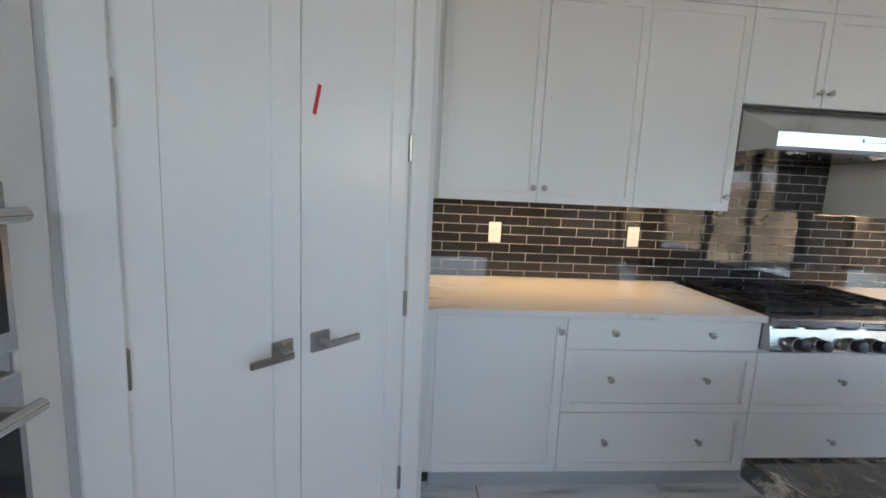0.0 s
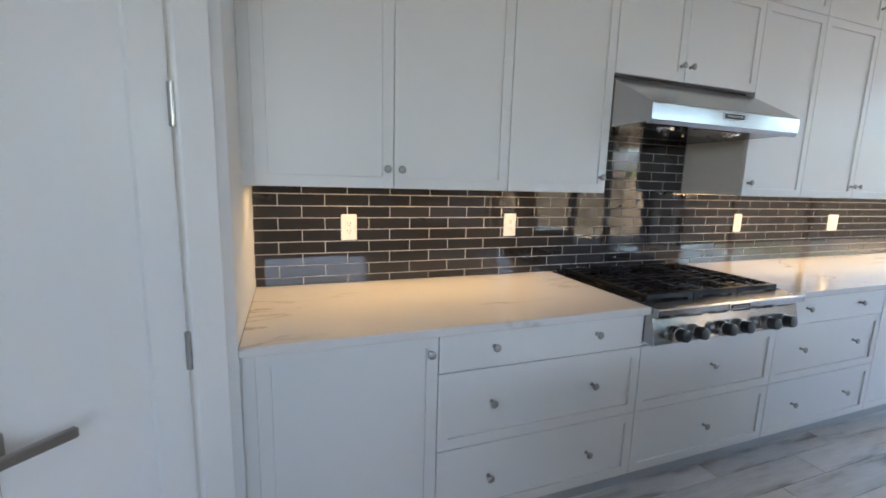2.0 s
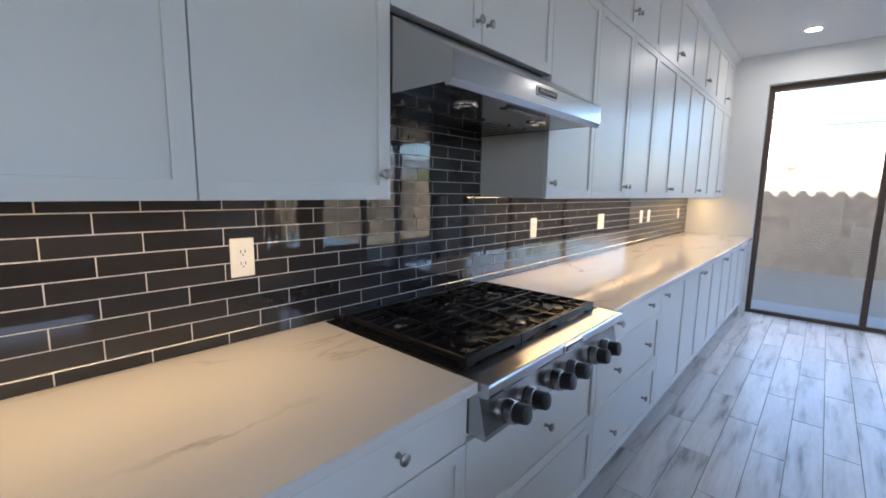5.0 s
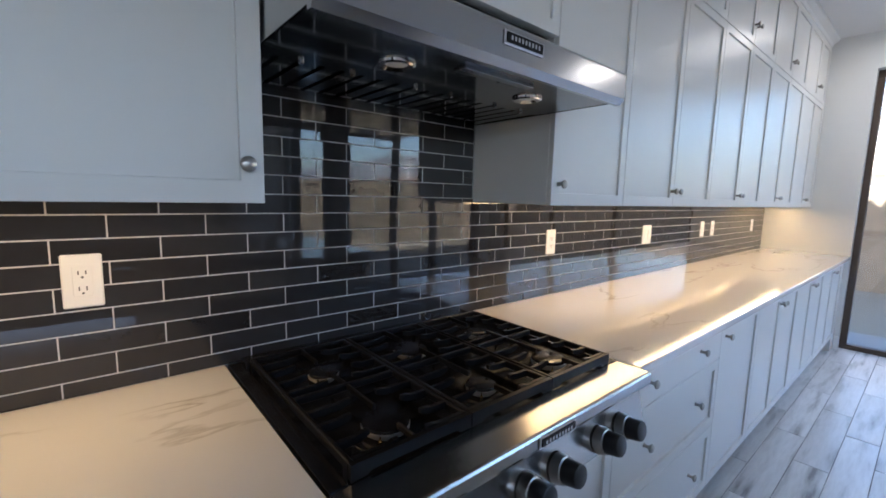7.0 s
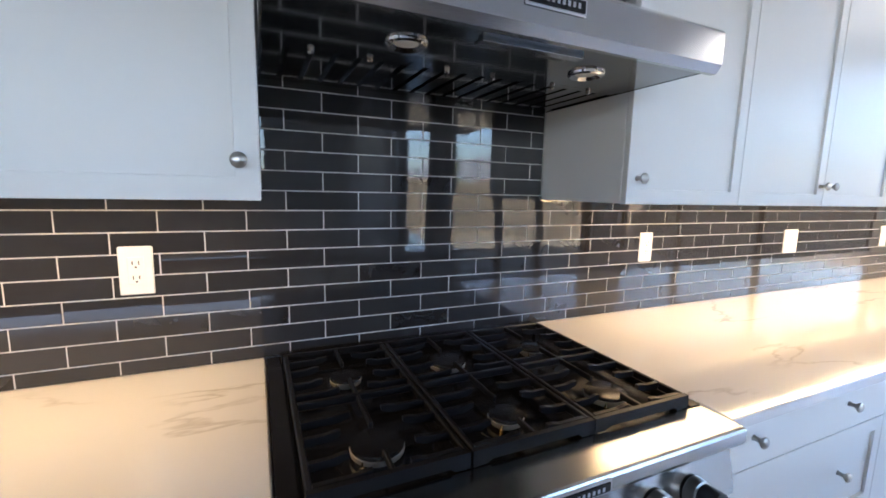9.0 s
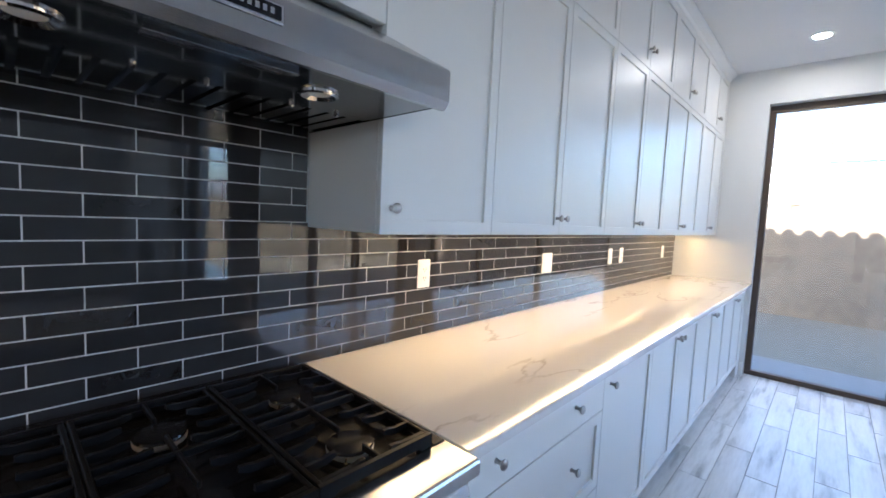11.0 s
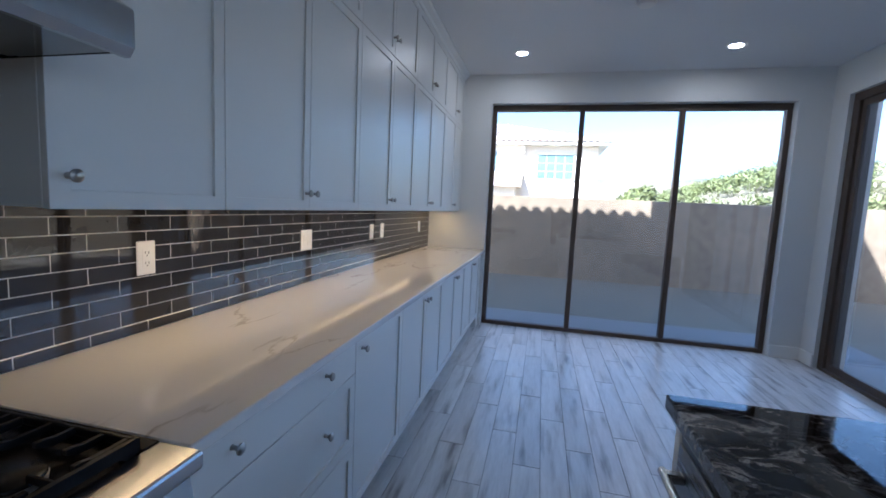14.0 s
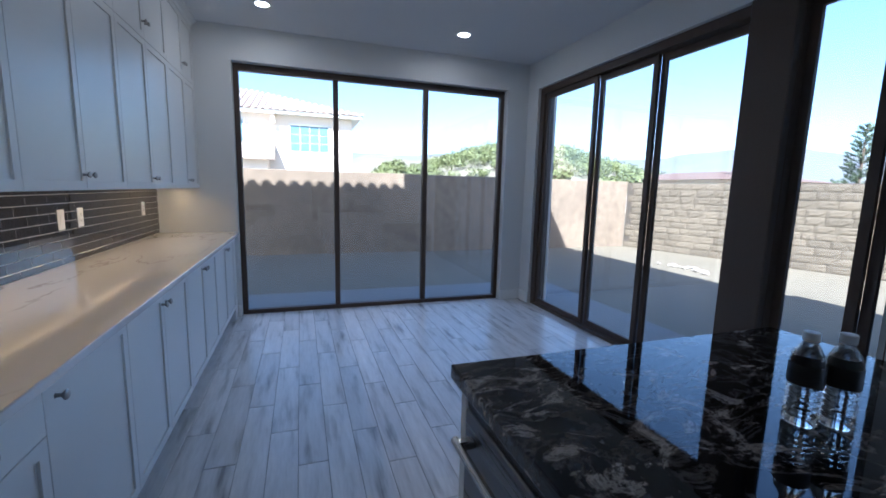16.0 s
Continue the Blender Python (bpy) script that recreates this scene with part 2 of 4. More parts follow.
GRANITE = granite_mat()
PLANK = plank_mat()
FLOORGROUT = mat("floor_grout", (0.20, 0.195, 0.19), 0.9, fine=200)
BRONZE = mat("dark_bronze_aluminium", (0.098, 0.073, 0.058), 0.45, 0.0, vary=0.06, bump=0.02, spec=0.25)
GLASS = glass_mat("window_glass", (0.88, 0.925, 0.925))
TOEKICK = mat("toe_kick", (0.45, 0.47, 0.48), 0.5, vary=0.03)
CONCRETE = mat("patio_concrete", (0.21, 0.21, 0.205), 0.85, vary=0.1, scale=1.0, fine=60, bump=0.25)
DIRT = mat("bare_dirt", (0.172, 0.147, 0.104), 0.95, vary=0.22, scale=0.7, fine=14, bump=0.2)
BLOCK = mat("split_face_block", (0.142, 0.116, 0.082), 0.95, vary=0.18, scale=6, fine=50, bump=0.7, random_ob=0.14)
MORTAR = mat("mortar", (0.085, 0.070, 0.055), 0.95, fine=120, bump=0.4)
# cream stucco darkened: part of the wall's deep shade is in this colour
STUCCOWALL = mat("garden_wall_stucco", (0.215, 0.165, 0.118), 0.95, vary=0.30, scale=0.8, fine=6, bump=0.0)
STUCCO = mat("house_stucco", (0.72, 0.65, 0.56), 0.9, vary=0.04, scale=0.6, fine=60, bump=0.2)
CLAY = mat("clay_roof_tile", (0.46, 0.37, 0.31), 0.85, vary=0.15, scale=2, fine=20, bump=0.3, island=0.15)
# clay darkened to tone down sunlight on the low house's roof
CLAYDIM = mat("dimmed_clay_tile", (0.14, 0.09, 0.07), 0.9, vary=0.2, scale=2, fine=20, bump=0.3)
LEAF = mat("leaf_green", (0.12, 0.138, 0.048), 0.6, vary=0.3, scale=0.4, fine=6, island=0.35)
PINE = mat("pine_needles", (0.10, 0.135, 0.075), 0.65, vary=0.3, scale=0.6, fine=9, island=0.3)
BARK = mat("bark", (0.12, 0.085, 0.06), 0.9, vary=0.2, fine=40, bump=0.8)
HILL = mat("dry_hill_scrub", (0.17, 0.155, 0.11), 0.95, vary=0.35, scale=0.02, fine=0.25, bump=0.0)
# blue-grey tint paints the air's haze onto the far ridges
HILLFAR = mat("hazed_hill", (0.135, 0.145, 0.16), 0.95, vary=0.15, scale=0.006, fine=0.06, bump=0.0)
REDTAPE = mat("red_tape", (0.62, 0.03, 0.03), 0.5, vary=0.05)
LAMPGLOW = glow("lamp_glow", (1.0, 0.93, 0.82), 9.0)
PET = glass_mat("clear_bottle_plastic", (0.97, 0.98, 0.99), 0.02)
LABELBLACK = mat("black_label", (0.012, 0.012, 0.013), 0.4)
CAPWHITE = mat("white_cap", (0.82, 0.83, 0.84), 0.4)
OVENGLASS = mat("oven_black_glass", (0.01, 0.01, 0.011), 0.05, vary=0.02, bump=0.0)
PANEBLUE = mat("house_window_glass", (0.12, 0.22, 0.26), 0.08, vary=0.05, bump=0.0)


# ---- mesh helpers ----
def bx(bm, x0, x1, y0, y1, z0, z1, bevel=0.0, seg=1):
    """A box, its edges rounded by bevel."""
    r = bmesh.ops.create_cube(bm, size=1, matrix=Matrix.Translation(((x0 + x1) / 2, (y0 + y1) / 2, (z0 + z1) / 2)) @ Matrix.Diagonal((x1 - x0, y1 - y0, z1 - z0, 1)))
    if bevel:
        es = list({e for v in r["verts"] for e in v.link_edges})
        bmesh.ops.bevel(bm, geom=es, offset=bevel, segments=seg, affect="EDGES", profile=0.5)
    return bm


def box(*a, **k):
    return bx(bmesh.new(), *a, **k)


def lathe(bm, prof, m=Matrix(), n=24):
    """Turn a profile of (radius, height) about z, then place it by m."""
    rings = []
    for r, h in prof:
        if r < 1e-6:
            rings.append([bm.verts.new(m @ Vector((0, 0, h)))])
        else:
            rings.append([bm.verts.new(m @ Vector((r * math.cos(2 * math.pi * i / n), r * math.sin(2 * math.pi * i / n), h))) for i in range(n)])
    for a, b in zip(rings, rings[1:]):
        for i in range(n):
            j = (i + 1) % n
            if len(a) == 1 and len(b) > 1:
                bm.faces.new((a[0], b[i], b[j]))
            elif len(b) == 1 and len(a) > 1:
                bm.faces.new((a[i], a[j], b[0]))
            elif len(a) > 1:
                bm.faces.new((a[i], a[j], b[j], b[i]))
    return bm


def prism(bm, poly, axis, a0, a1):
    """Extrude a polygon of two coordinates along axis from a0 to a1."""
    def at(p, a):
        return {"x": (a, p[0], p[1]), "y": (p[0], a, p[1]), "z": (p[0], p[1], a)}[axis]
    lo = [bm.verts.new(at(p, a0)) for p in poly]
    hi = [bm.verts.new(at(p, a1)) for p in poly]
    bm.faces.new(lo)
    bm.faces.new(hi[::-1])
    for i in range(len(poly)):
        j = (i + 1) % len(poly)
        bm.faces.new((lo[i], hi[i], hi[j], lo[j]))
    bmesh.ops.recalc_face_normals(bm, faces=bm.faces[:])
    return bm


def mesh_of(name, bm, material, smooth=False):
    bmesh.ops.recalc_face_normals(bm, faces=bm.faces[:])
    me = bpy.data.meshes.new(name)
    bm.to_mesh(me)
    bm.free()
    me.materials.append(material)
    if smooth:
        for p in me.polygons:
            p.use_smooth = True
        me.set_sharp_from_angle(angle=radians(35))
    return me


def root_of(ob):
    while ob.parent:
        ob = ob.parent
    return ob


def part(name, bm, material, parent, label="", smooth=False, local=False):
    """Link a bmesh, given in world coordinates (or the thing's own if local), as one part under parent."""
    if not local:
        bmesh.ops.translate(bm, verts=bm.verts[:], vec=-root_of(parent).location)
    ob = new(name, mesh_of(name, bm, material, smooth))
    ob.parent = parent
    return tagged(ob, label)


def piece(name, me, parent, loc, rot=None):
    """One object on a shared mesh, under parent."""
    ob = new(name, me)
    ob.parent = parent
    ob.location = Vector(loc) - root_of(parent).location
    if rot:
        ob.rotation_euler = rot
    return ob


def thing(name, loc, label, category, group=""):
    ob = new(name)
    ob.empty_display_size = 0.1
    ob.location = loc
    return tagged(ob, label, category, group)


def structure(name, bm, material, label, category):
    return tagged(new(name, mesh_of(name, bm, material)), label, category, "", "structure")


# ---- the large structure ----
YW, ZC = 2.452, 2.96           # back wall plaster, ceiling
XE, YS = 6.93, -1.62           # inner faces of the east and south walls
ground = structure("ground", box(-300, 700, -500, 400, -1.0, -0.10), DIRT, "bare beige dirt yard, partly shaded by the house", "ground")
floor = structure("floor", bx(bx(bmesh.new(), -1.4, 7.13, -1.82, 2.65, -0.09, -0.006), -4.6, 3.40, -4.4, -1.82, -0.09, -0.006), FLOORGROUT, "grey grout bed under wood-look plank tiles", "floor")
ceiling = structure("ceiling", bx(bx(bx(bmesh.new(), -1.4, 7.13, -1.82, 2.65, ZC, ZC + 0.2), -4.6, 3.40, -4.4, -1.82, ZC, ZC + 0.2), -4.6, -1.4, -1.82, 0.1, ZC, ZC + 0.2), CEILP, "smooth white painted ceiling", "ceiling")
wall_north = structure("wall_north", box(0.045, XE, YW, 2.65, -0.006, ZC), WALLP, "white painted wall behind the long cabinet run", "wall")
bm = bmesh.new()
bx(bm, XE, 7.13, 1.735, 2.65, -0.006, ZC)
bx(bm, XE, 7.13, -1.82, -1.335, -0.006, ZC)
bx(bm, XE, 7.13, -1.335, 1.735, 2.635, ZC)
wall_east = structure("wall_east", bm, WALLP, "white painted wall round a wide three-pane window", "wall")
bm = bmesh.new()
bx(bm, 6.70, XE, -1.82, YS, -0.006, ZC)
bx(bm, 3.20, 3.28, -1.82, YS, -0.006, ZC)
bx(bm, 3.28, 6.70, -1.82, YS, 2.635, ZC)
wall_south = structure("wall_south", bm, WALLP, "white painted wall round two wide sliding-door openings", "wall")
wall_west = structure("wall_west", bx(bx(bmesh.new(), -1.6, -1.4, 0.1, 2.65, -0.006, ZC), -4.6, -1.4, -0.1, 0.1, -0.006, ZC), WALLP, "plain white painted wall behind the oven cabinet", "wall")
bm = bmesh.new()
bx(bm, 3.20, 3.40, -4.4, -1.82, -0.006, ZC)
bx(bm, 1.80, 3.20, -4.4, -4.2, -0.006, ZC)
bx(bm, -4.4, 1.80, -4.4, -4.2, 2.635, ZC)
bx(bm, -4.4, 1.80, -4.4, -4.2, -0.006, 1.70)
bx(bm, -4.6, -4.4, -4.4, -0.1, -0.006, ZC)
# added stub out of view, blocks the bright yard mirrored in the tiles
bx(bm, 3.40, 4.40, -4.4, -4.2, -0.10, ZC)
structure("wall_living", bm, WALLP, "plain white walls of the unseen living room, with a light-blocking stub", "wall")
structure("wall_alcove", box(0.045, 0.145, 1.73, YW, -0.006, ZC), WALLP, "white painted return wall beside the counter", "wall")
structure("baseboard", bx(bx(bmesh.new(), XE - 0.016, XE, 1.735, 1.765, 0, 0.13, 0.004), XE - 0.016, XE, YS, -1.335, 0, 0.13, 0.004), TRIM, "white painted baseboard beside the window", "baseboard")
structure("baseboard", box(6.70, XE - 0.016, YS, YS + 0.016, 0, 0.13, 0.004), TRIM, "white painted baseboard beside the sliding door", "baseboard")


# east window: bronze frame, two mullions, three fixed panes
window_1 = thing("window_1", (7.06, 0.2, 0.0), "wide fixed window of three panes in a dark bronze frame", "window")
window_1["kind"] = "structure"
Y0, Y1, Z0, Z1 = -1.333, 1.733, 0.0, 2.633
for n, a in (("frame_sill", (7.02, 7.10, Y0, Y1, Z0, 0.045)), ("frame_head", (7.02, 7.10, Y0, Y1, Z1 - 0.065, Z1)),
             ("frame_jamb", (7.02, 7.10, Y1 - 0.05, Y1, 0.045, Z1 - 0.065)), ("frame_jamb", (7.02, 7.10, Y0, Y0 + 0.05, 0.045, Z1 - 0.065)),
             ("mullion", (7.02, 7.10, 0.69, 0.745, 0.045, Z1 - 0.065)), ("mullion", (7.02, 7.10, -0.345, -0.29, 0.045, Z1 - 0.065))):
    part(n, box(*a, bevel=0.004), BRONZE, window_1)
for a, b in ((0.745, Y1 - 0.05), (-0.29, 0.69), (Y0 + 0.05, -0.345)):
    p = part("pane", box(7.056, 7.062, a, b, 0.045, Z1 - 0.065), GLASS, window_1)
    p.visible_shadow = False


def slider(name, x0, x1, cuts, label):
    """A run of sliding door panels on stepped tracks, in a bronze frame."""
    d = thing(name, ((x0 + x1) / 2, -1.73, 0), label, "sliding door")
    d["kind"] = "structure"
    part("track", box(x0, x1, -1.80, -1.655, -0.004, 0.03, bevel=0.004), BRONZE, d)
    part("head", box(x0, x1, -1.80, -1.655, 2.56, 2.633, bevel=0.004), BRONZE, d)
    part("jamb", box(x1 - (0.085 if x1 > 5 else 0.004), x1, -1.80, -1.655, 0.03, 2.56, bevel=0.003), BRONZE, d)
    part("jamb", box(x0, x0 + 0.02, -1.80, -1.655, 0.03, 2.56, bevel=0.003), BRONZE, d)
    for i, (a, b) in enumerate(zip(cuts, cuts[1:])):
        y = -1.765 + 0.035 * (i % 3)
        p = part("panel", bx(bx(bx(bx(bmesh.new(), a, a + 0.05, y - 0.016, y + 0.016, 0.03, 2.56), b - 0.05, b, y - 0.016, y + 0.016, 0.03, 2.56), a + 0.05, b - 0.05, y - 0.016, y + 0.016, 0.03, 0.09), a + 0.05, b - 0.05, y - 0.016, y + 0.016, 2.50, 2.56), BRONZE, d)
        g = part("pane", box(a + 0.05, b - 0.05, y - 0.003, y + 0.003, 0.09, 2.50), GLASS, p)
        g.visible_shadow = False
    return d


slider("door_2", 4.17, 6.697, (6.65 - 3 * 0.83 + 0.02, 4.99, 5.70, 6.611), "three-panel dark bronze sliding glass door, closed")
slider("door_3", 3.283, 3.89, (3.285, 3.465, 3.885), "narrow dark bronze glass door beside the post, closed")
tagged(new("door_post", mesh_of("door_post", box(3.89, 4.17, -1.815, -1.60, 0.0, 2.633, bevel=0.006), BRONZE)), "wide dark bronze post between two sliding doors", "post", "", "structure")

STICKER = mat("white_sticker", (0.75, 0.75, 0.72), 0.5, vary=0.02)
for x, y, zs in ((5.70, -1.7120, (1.52, 2.02)), (4.985, -1.7470, (1.50, 2.0, 0.72))):
    for z in zs:
        st = thing("door_sticker", (x, y, z), "small white sticker on a bronze door stile", "sticker", "stickers on the sliding doors")
        part("paper", box(x + 0.004, x + 0.036, y, y + 0.0012, z - 0.03, z + 0.03), STICKER, st)
        mk = bmesh.new()
        for q in range(4):
            bx(mk, x + 0.008, x + 0.032, y + 0.0012, y + 0.0016, z - 0.022 + q * 0.012, z - 0.016 + q * 0.012)
        part("print", mk, ENAMEL, st, "dark unreadable print lines")

# pantry double door on the diagonal wall
PANTRY = pose(-0.267, 1.318, 0, 0, 0, 45)
wall_pantry = structure("wall_pantry", bx(bx(bx(bmesh.new(), 0.46, 0.585, 0.0, 0.12, -0.006, ZC), -0.60, -0.46, 0.0, 0.12, -0.006, ZC), -0.46, 0.46, 0.0, 0.12, 2.42, ZC), WALLP, "white painted diagonal wall round the pantry door", "wall")
wall_pantry.matrix_world = PANTRY
door_1 = thing("door_1", (0, 0, 0), "closed white double pantry door with square satin levers", "door")
door_1["kind"] = "structure"
door_1.matrix_world = PANTRY


def casing(bm, x0, x1, z0, z1):
    bx(bm, x0, x1, -0.018, 0.0, z0, z1, bevel=0.004)
    return bm


part("casing", casing(bmesh.new(), 0.447, 0.54, 0, 2.50), TRIM, door_1, local=True)
part("casing", casing(bmesh.new(), -0.54, -0.447, 0, 2.50), TRIM, door_1, local=True)
part("casing", casing(bmesh.new(), -0.54, 0.54, 2.501, 2.60), TRIM, door_1, local=True)
for s in (1, -1):
    a, b = (0.003, 0.444) if s > 0 else (-0.444, -0.003)
    bm = bmesh.new()
    bx(bm, a, b, 0.004, 0.044, 0.01, 2.415)
    f = min(bm.faces, key=lambda q: q.calc_center_median().y)
    bmesh.ops.inset_region(bm, faces=[f], thickness=0.118, depth=0)
    bmesh.ops.inset_region(bm, faces=[f], thickness=0.006, depth=-0.009)
    leaf = part("leaf", bm, DOORPAINT, door_1, "white shaker door leaf", local=True)
    for z in (0.22, 0.965, 1.56, 2.2):
        part("hinge", box(s * 0.4455 - 0.007, s * 0.4455 + 0.007, -0.010, 0.006, z - 0.05, z + 0.05, bevel=0.002), NICKEL, leaf, local=True)
    h = part("handle", box(s * 0.065 - 0.033, s * 0.065 + 0.033, -0.008, 0.003, 0.875, 0.941, bevel=0.002), NICKEL, leaf, "square satin nickel lever handle", smooth=True, local=True)
    hb = lathe(bmesh.new(), [(0.0, 0), (0.011, 0), (0.011, 0.045), (0, 0.045)], pose(s * 0.065, -0.006, 0.908, 90), 12)
    bx(hb, min(s * 0.055, s * 0.185), max(s * 0.055, s * 0.185), -0.058, -0.044, 0.897, 0.919, bevel=0.003)
    part("lever", hb, NICKEL, h, smooth=True, local=True)
tape = tagged(new("tape_strip", mesh_of("tape_strip", box(-0.006, 0.006, -0.0012, 0, -0.045, 0.045), REDTAPE)), "short strip of red tape stuck on the pantry door", "tape")
tape.matrix_world = PANTRY @ pose(0.052, 0.003, 1.66, 0, 12, 0)

# ---- cabinets ----
YB, YU = 1.765, 2.068          # faces of base and upper doors


def knob_mesh():
    bm = lathe(bmesh.new(), [(0, 0), (0.008, 0), (0.006, 0.004), (0.0055, 0.014), (0.010, 0.019), (0.0145, 0.023), (0.0145, 0.027), (0.010, 0.0305), (0, 0.0315)], pose(0, 0, 0, 90), 16)
    return mesh_of("knob", bm, NICKEL, True)


KNOB = knob_mesh()


def front(parent, name, x0, x1, z0, z1, y, knobs, shaker=True, rail=0.057):
    """A door or drawer front with a recessed panel, and its knobs."""
    g = 0.0015
    bm = bmesh.new()
    bx(bm, x0 + g, x1 - g, y, y + 0.019, z0 + g, z1 - g, bevel=0.0012)
    if shaker:
        f = max((q for q in bm.faces if q.normal.y < -0.9), key=lambda q: q.calc_area())
        bmesh.ops.inset_region(bm, faces=[f], thickness=rail, depth=0)
        bmesh.ops.inset_region(bm, faces=[f], thickness=0.0015, depth=-0.008)
    d = part(name, bm, CAB, parent)
    for kx, kz in knobs:
        piece("knob", KNOB, d, (kx, y, kz))
    return d


def upper(x0, x1, z0, z1, doors, label, group=""):
    u = thing("upper_cabinet", ((x0 + x1) / 2, 2.26, z0), label, "cabinet", group)
    part("body", box(x0 + 0.001, x1 - 0.001, YU + 0.0195, YW - 0.012 if z0 < 2.3 else YW, z0 + 0.003, z1 - 0.001, bevel=0.001), CAB, u)
    for a, b, kn in doors:
        front(u, "door", a, b, z0, z1, YU, kn)
    return u


ZU0, ZU1, ZT1 = 1.37, 2.353, 2.885
KZ, KT = 1.443, 2.46
GU, GT = "upper cabinets over the counter", "small cabinets under the ceiling"
LU = "tall white shaker wall cabinet with nickel knobs"
LT = "short white shaker cabinet below the crown moulding"
upper(0.185, 1.165, ZU0, ZU1, [(0.185, 0.672, [(0.645, KZ)]), (0.672, 1.165, [(0.70, KZ)])], LU, GU)
upper(1.165, 1.676, ZU0, ZU1, [(1.165, 1.676, [(1.64, KZ)])], "single-door white shaker wall cabinet beside the hood", GU)
upper(1.676, 2.592, 1.905, ZU1, [(1.676, 2.09, [(2.062, 1.975)]), (2.09, 2.592, [(2.12, 1.975)])], "short white shaker cabinet above the range hood", GU)
upper(2.592, 3.085, ZU0, ZU1, [(2.592, 3.085, [(2.63, KZ)])], "single-door white shaker wall cabinet beside the hood", GU)
seams = [3.085 + i * 0.4935 for i in range(8)] + [XE - 0.003]
for i in range(0, 8, 2):
    a, m_, b = seams[i], seams[i + 1], min(seams[i + 2], XE - 0.003)
    upper(a, b, ZU0, ZU1, [(a, m_, [(m_ - 0.028, KZ)]), (m_, b, [(m_ + 0.028, KZ)])], LU, GU)
    upper(a, b, ZU1, ZT1, [(a, m_, [(m_ - 0.028, KT)]), (m_, b, [(m_ + 0.028, KT)])], LT, GT)
for a, m_, b in ((0.185, 0.672, 1.165), (1.676, 2.09, 2.592)):
    upper(a, b, ZU1, ZT1, [(a, m_, [(m_ - 0.028, KT)]), (m_, b, [(m_ + 0.028, KT)])], LT, GT)
for a, b, k in ((1.165, 1.676, 1.64), (2.592, 3.085, 2.63)):
    upper(a, b, ZU1, ZT1, [(a, b, [(k, KT)])], LT, GT)
structure("cabinet_filler", bx(bx(bmesh.new(), 0.146, 0.185, YU + 0.012, YW - 0.012, ZU0, ZT1), 0.146, 0.185, YB + 0.01, 2.0, 0.14, 0.887), CAB, "white filler strip between cabinets and wall", "trim")
crown = prism(bmesh.new(), [(YW, ZT1 + 0.001), (YU + 0.012, ZT1 + 0.001), (YU - 0.004, ZT1 + 0.012), (YU - 0.012, ZT1 + 0.03), (YU - 0.045, ZT1 + 0.055), (YU - 0.052, ZC - 0.001), (YW, ZC - 0.001)], "x", 0.146, XE - 0.001)
structure("trim", crown, TRIM, "white crown moulding between cabinets and ceiling", "trim")

GB = "base cabinets under the counter"
ZB0, ZB1 = 0.142, 0.883


def base(x0, x1, fronts, label, top=0.888):
    u = thing("base_cabinet", ((x0 + x1) / 2, 2.1, 0), label, "cabinet", GB)
    part("body", box(x0 + 0.001, x1 - 0.001, YB + 0.0195, YW - 0.002, 0.13, top, bevel=0.001), CAB, u)
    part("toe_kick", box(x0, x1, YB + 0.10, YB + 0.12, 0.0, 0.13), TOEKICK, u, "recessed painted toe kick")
    for n, a, b, z0, z1, kn, sh in fronts:
        front(u, n, a, b, z0, z1, YB, kn, sh)
    return u


def drawers(a, b):
    k0, k1 = a + (b - a) * 0.235, b - (b - a) * 0.265
    return [("drawer", a, b, 0.738, ZB1, [(k0, 0.82), (k1, 0.82)], False),
            ("drawer", a, b, 0.438, 0.738, [(k0, 0.604), (k1, 0.604)], True),
            ("drawer", a, b, ZB0, 0.438, [(k0, 0.30), (k1, 0.30)], True)]


base(0.185, 0.765, [("door", 0.185, 0.765, ZB0, ZB1, [(0.733, 0.823)], True)], "white shaker base cabinet with one door")
base(0.765, 1.676, drawers(0.765, 1.676), "white base cabinet with three stacked drawers")
base(1.676, 2.54, [("drawer", 1.676, 2.54, 0.438, 0.738, [(2.11, 0.604)], True), ("drawer", 1.676, 2.54, ZB0, 0.438, [(2.11, 0.30)], True)], "white base cabinet with two deep drawers below the rangetop", 0.745)
base(2.54, 3.432, drawers(2.54, 3.432), "white base cabinet with three stacked drawers")
base(3.432, 4.005, [("door", 3.432, 4.005, ZB0, ZB1, [(3.49, 0.823)], True)], "white shaker base cabinet with one door")
for a in (4.005, 4.93, 5.855):
    b = a + 0.925
    m_ = a + 0.4625
    base(a, b, [("door", a, m_, ZB0, ZB1, [(m_ - 0.03, 0.823)], True), ("door", m_, b, ZB0, ZB1, [(m_ + 0.03, 0.823)], True)], "white shaker base cabinet with two doors")
structure("cabinet_filler", box(6.781, XE - 0.001, YB + 0.008, 2.0, 0.0, 0.888), CAB, "white filler panel between base cabinets and wall", "trim")

# worktops either side of the rangetop
for a, b in ((0.1465, 1.672), (2.594, XE - 0.001)):
    tagged(new("worktop", mesh_of("worktop", box(a, b, 1.728, YW - 0.009, 0.889, 0.920, bevel=0.003), QUARTZ)), "white quartz worktop with thin grey-brown veins on base cabinets", "worktop")

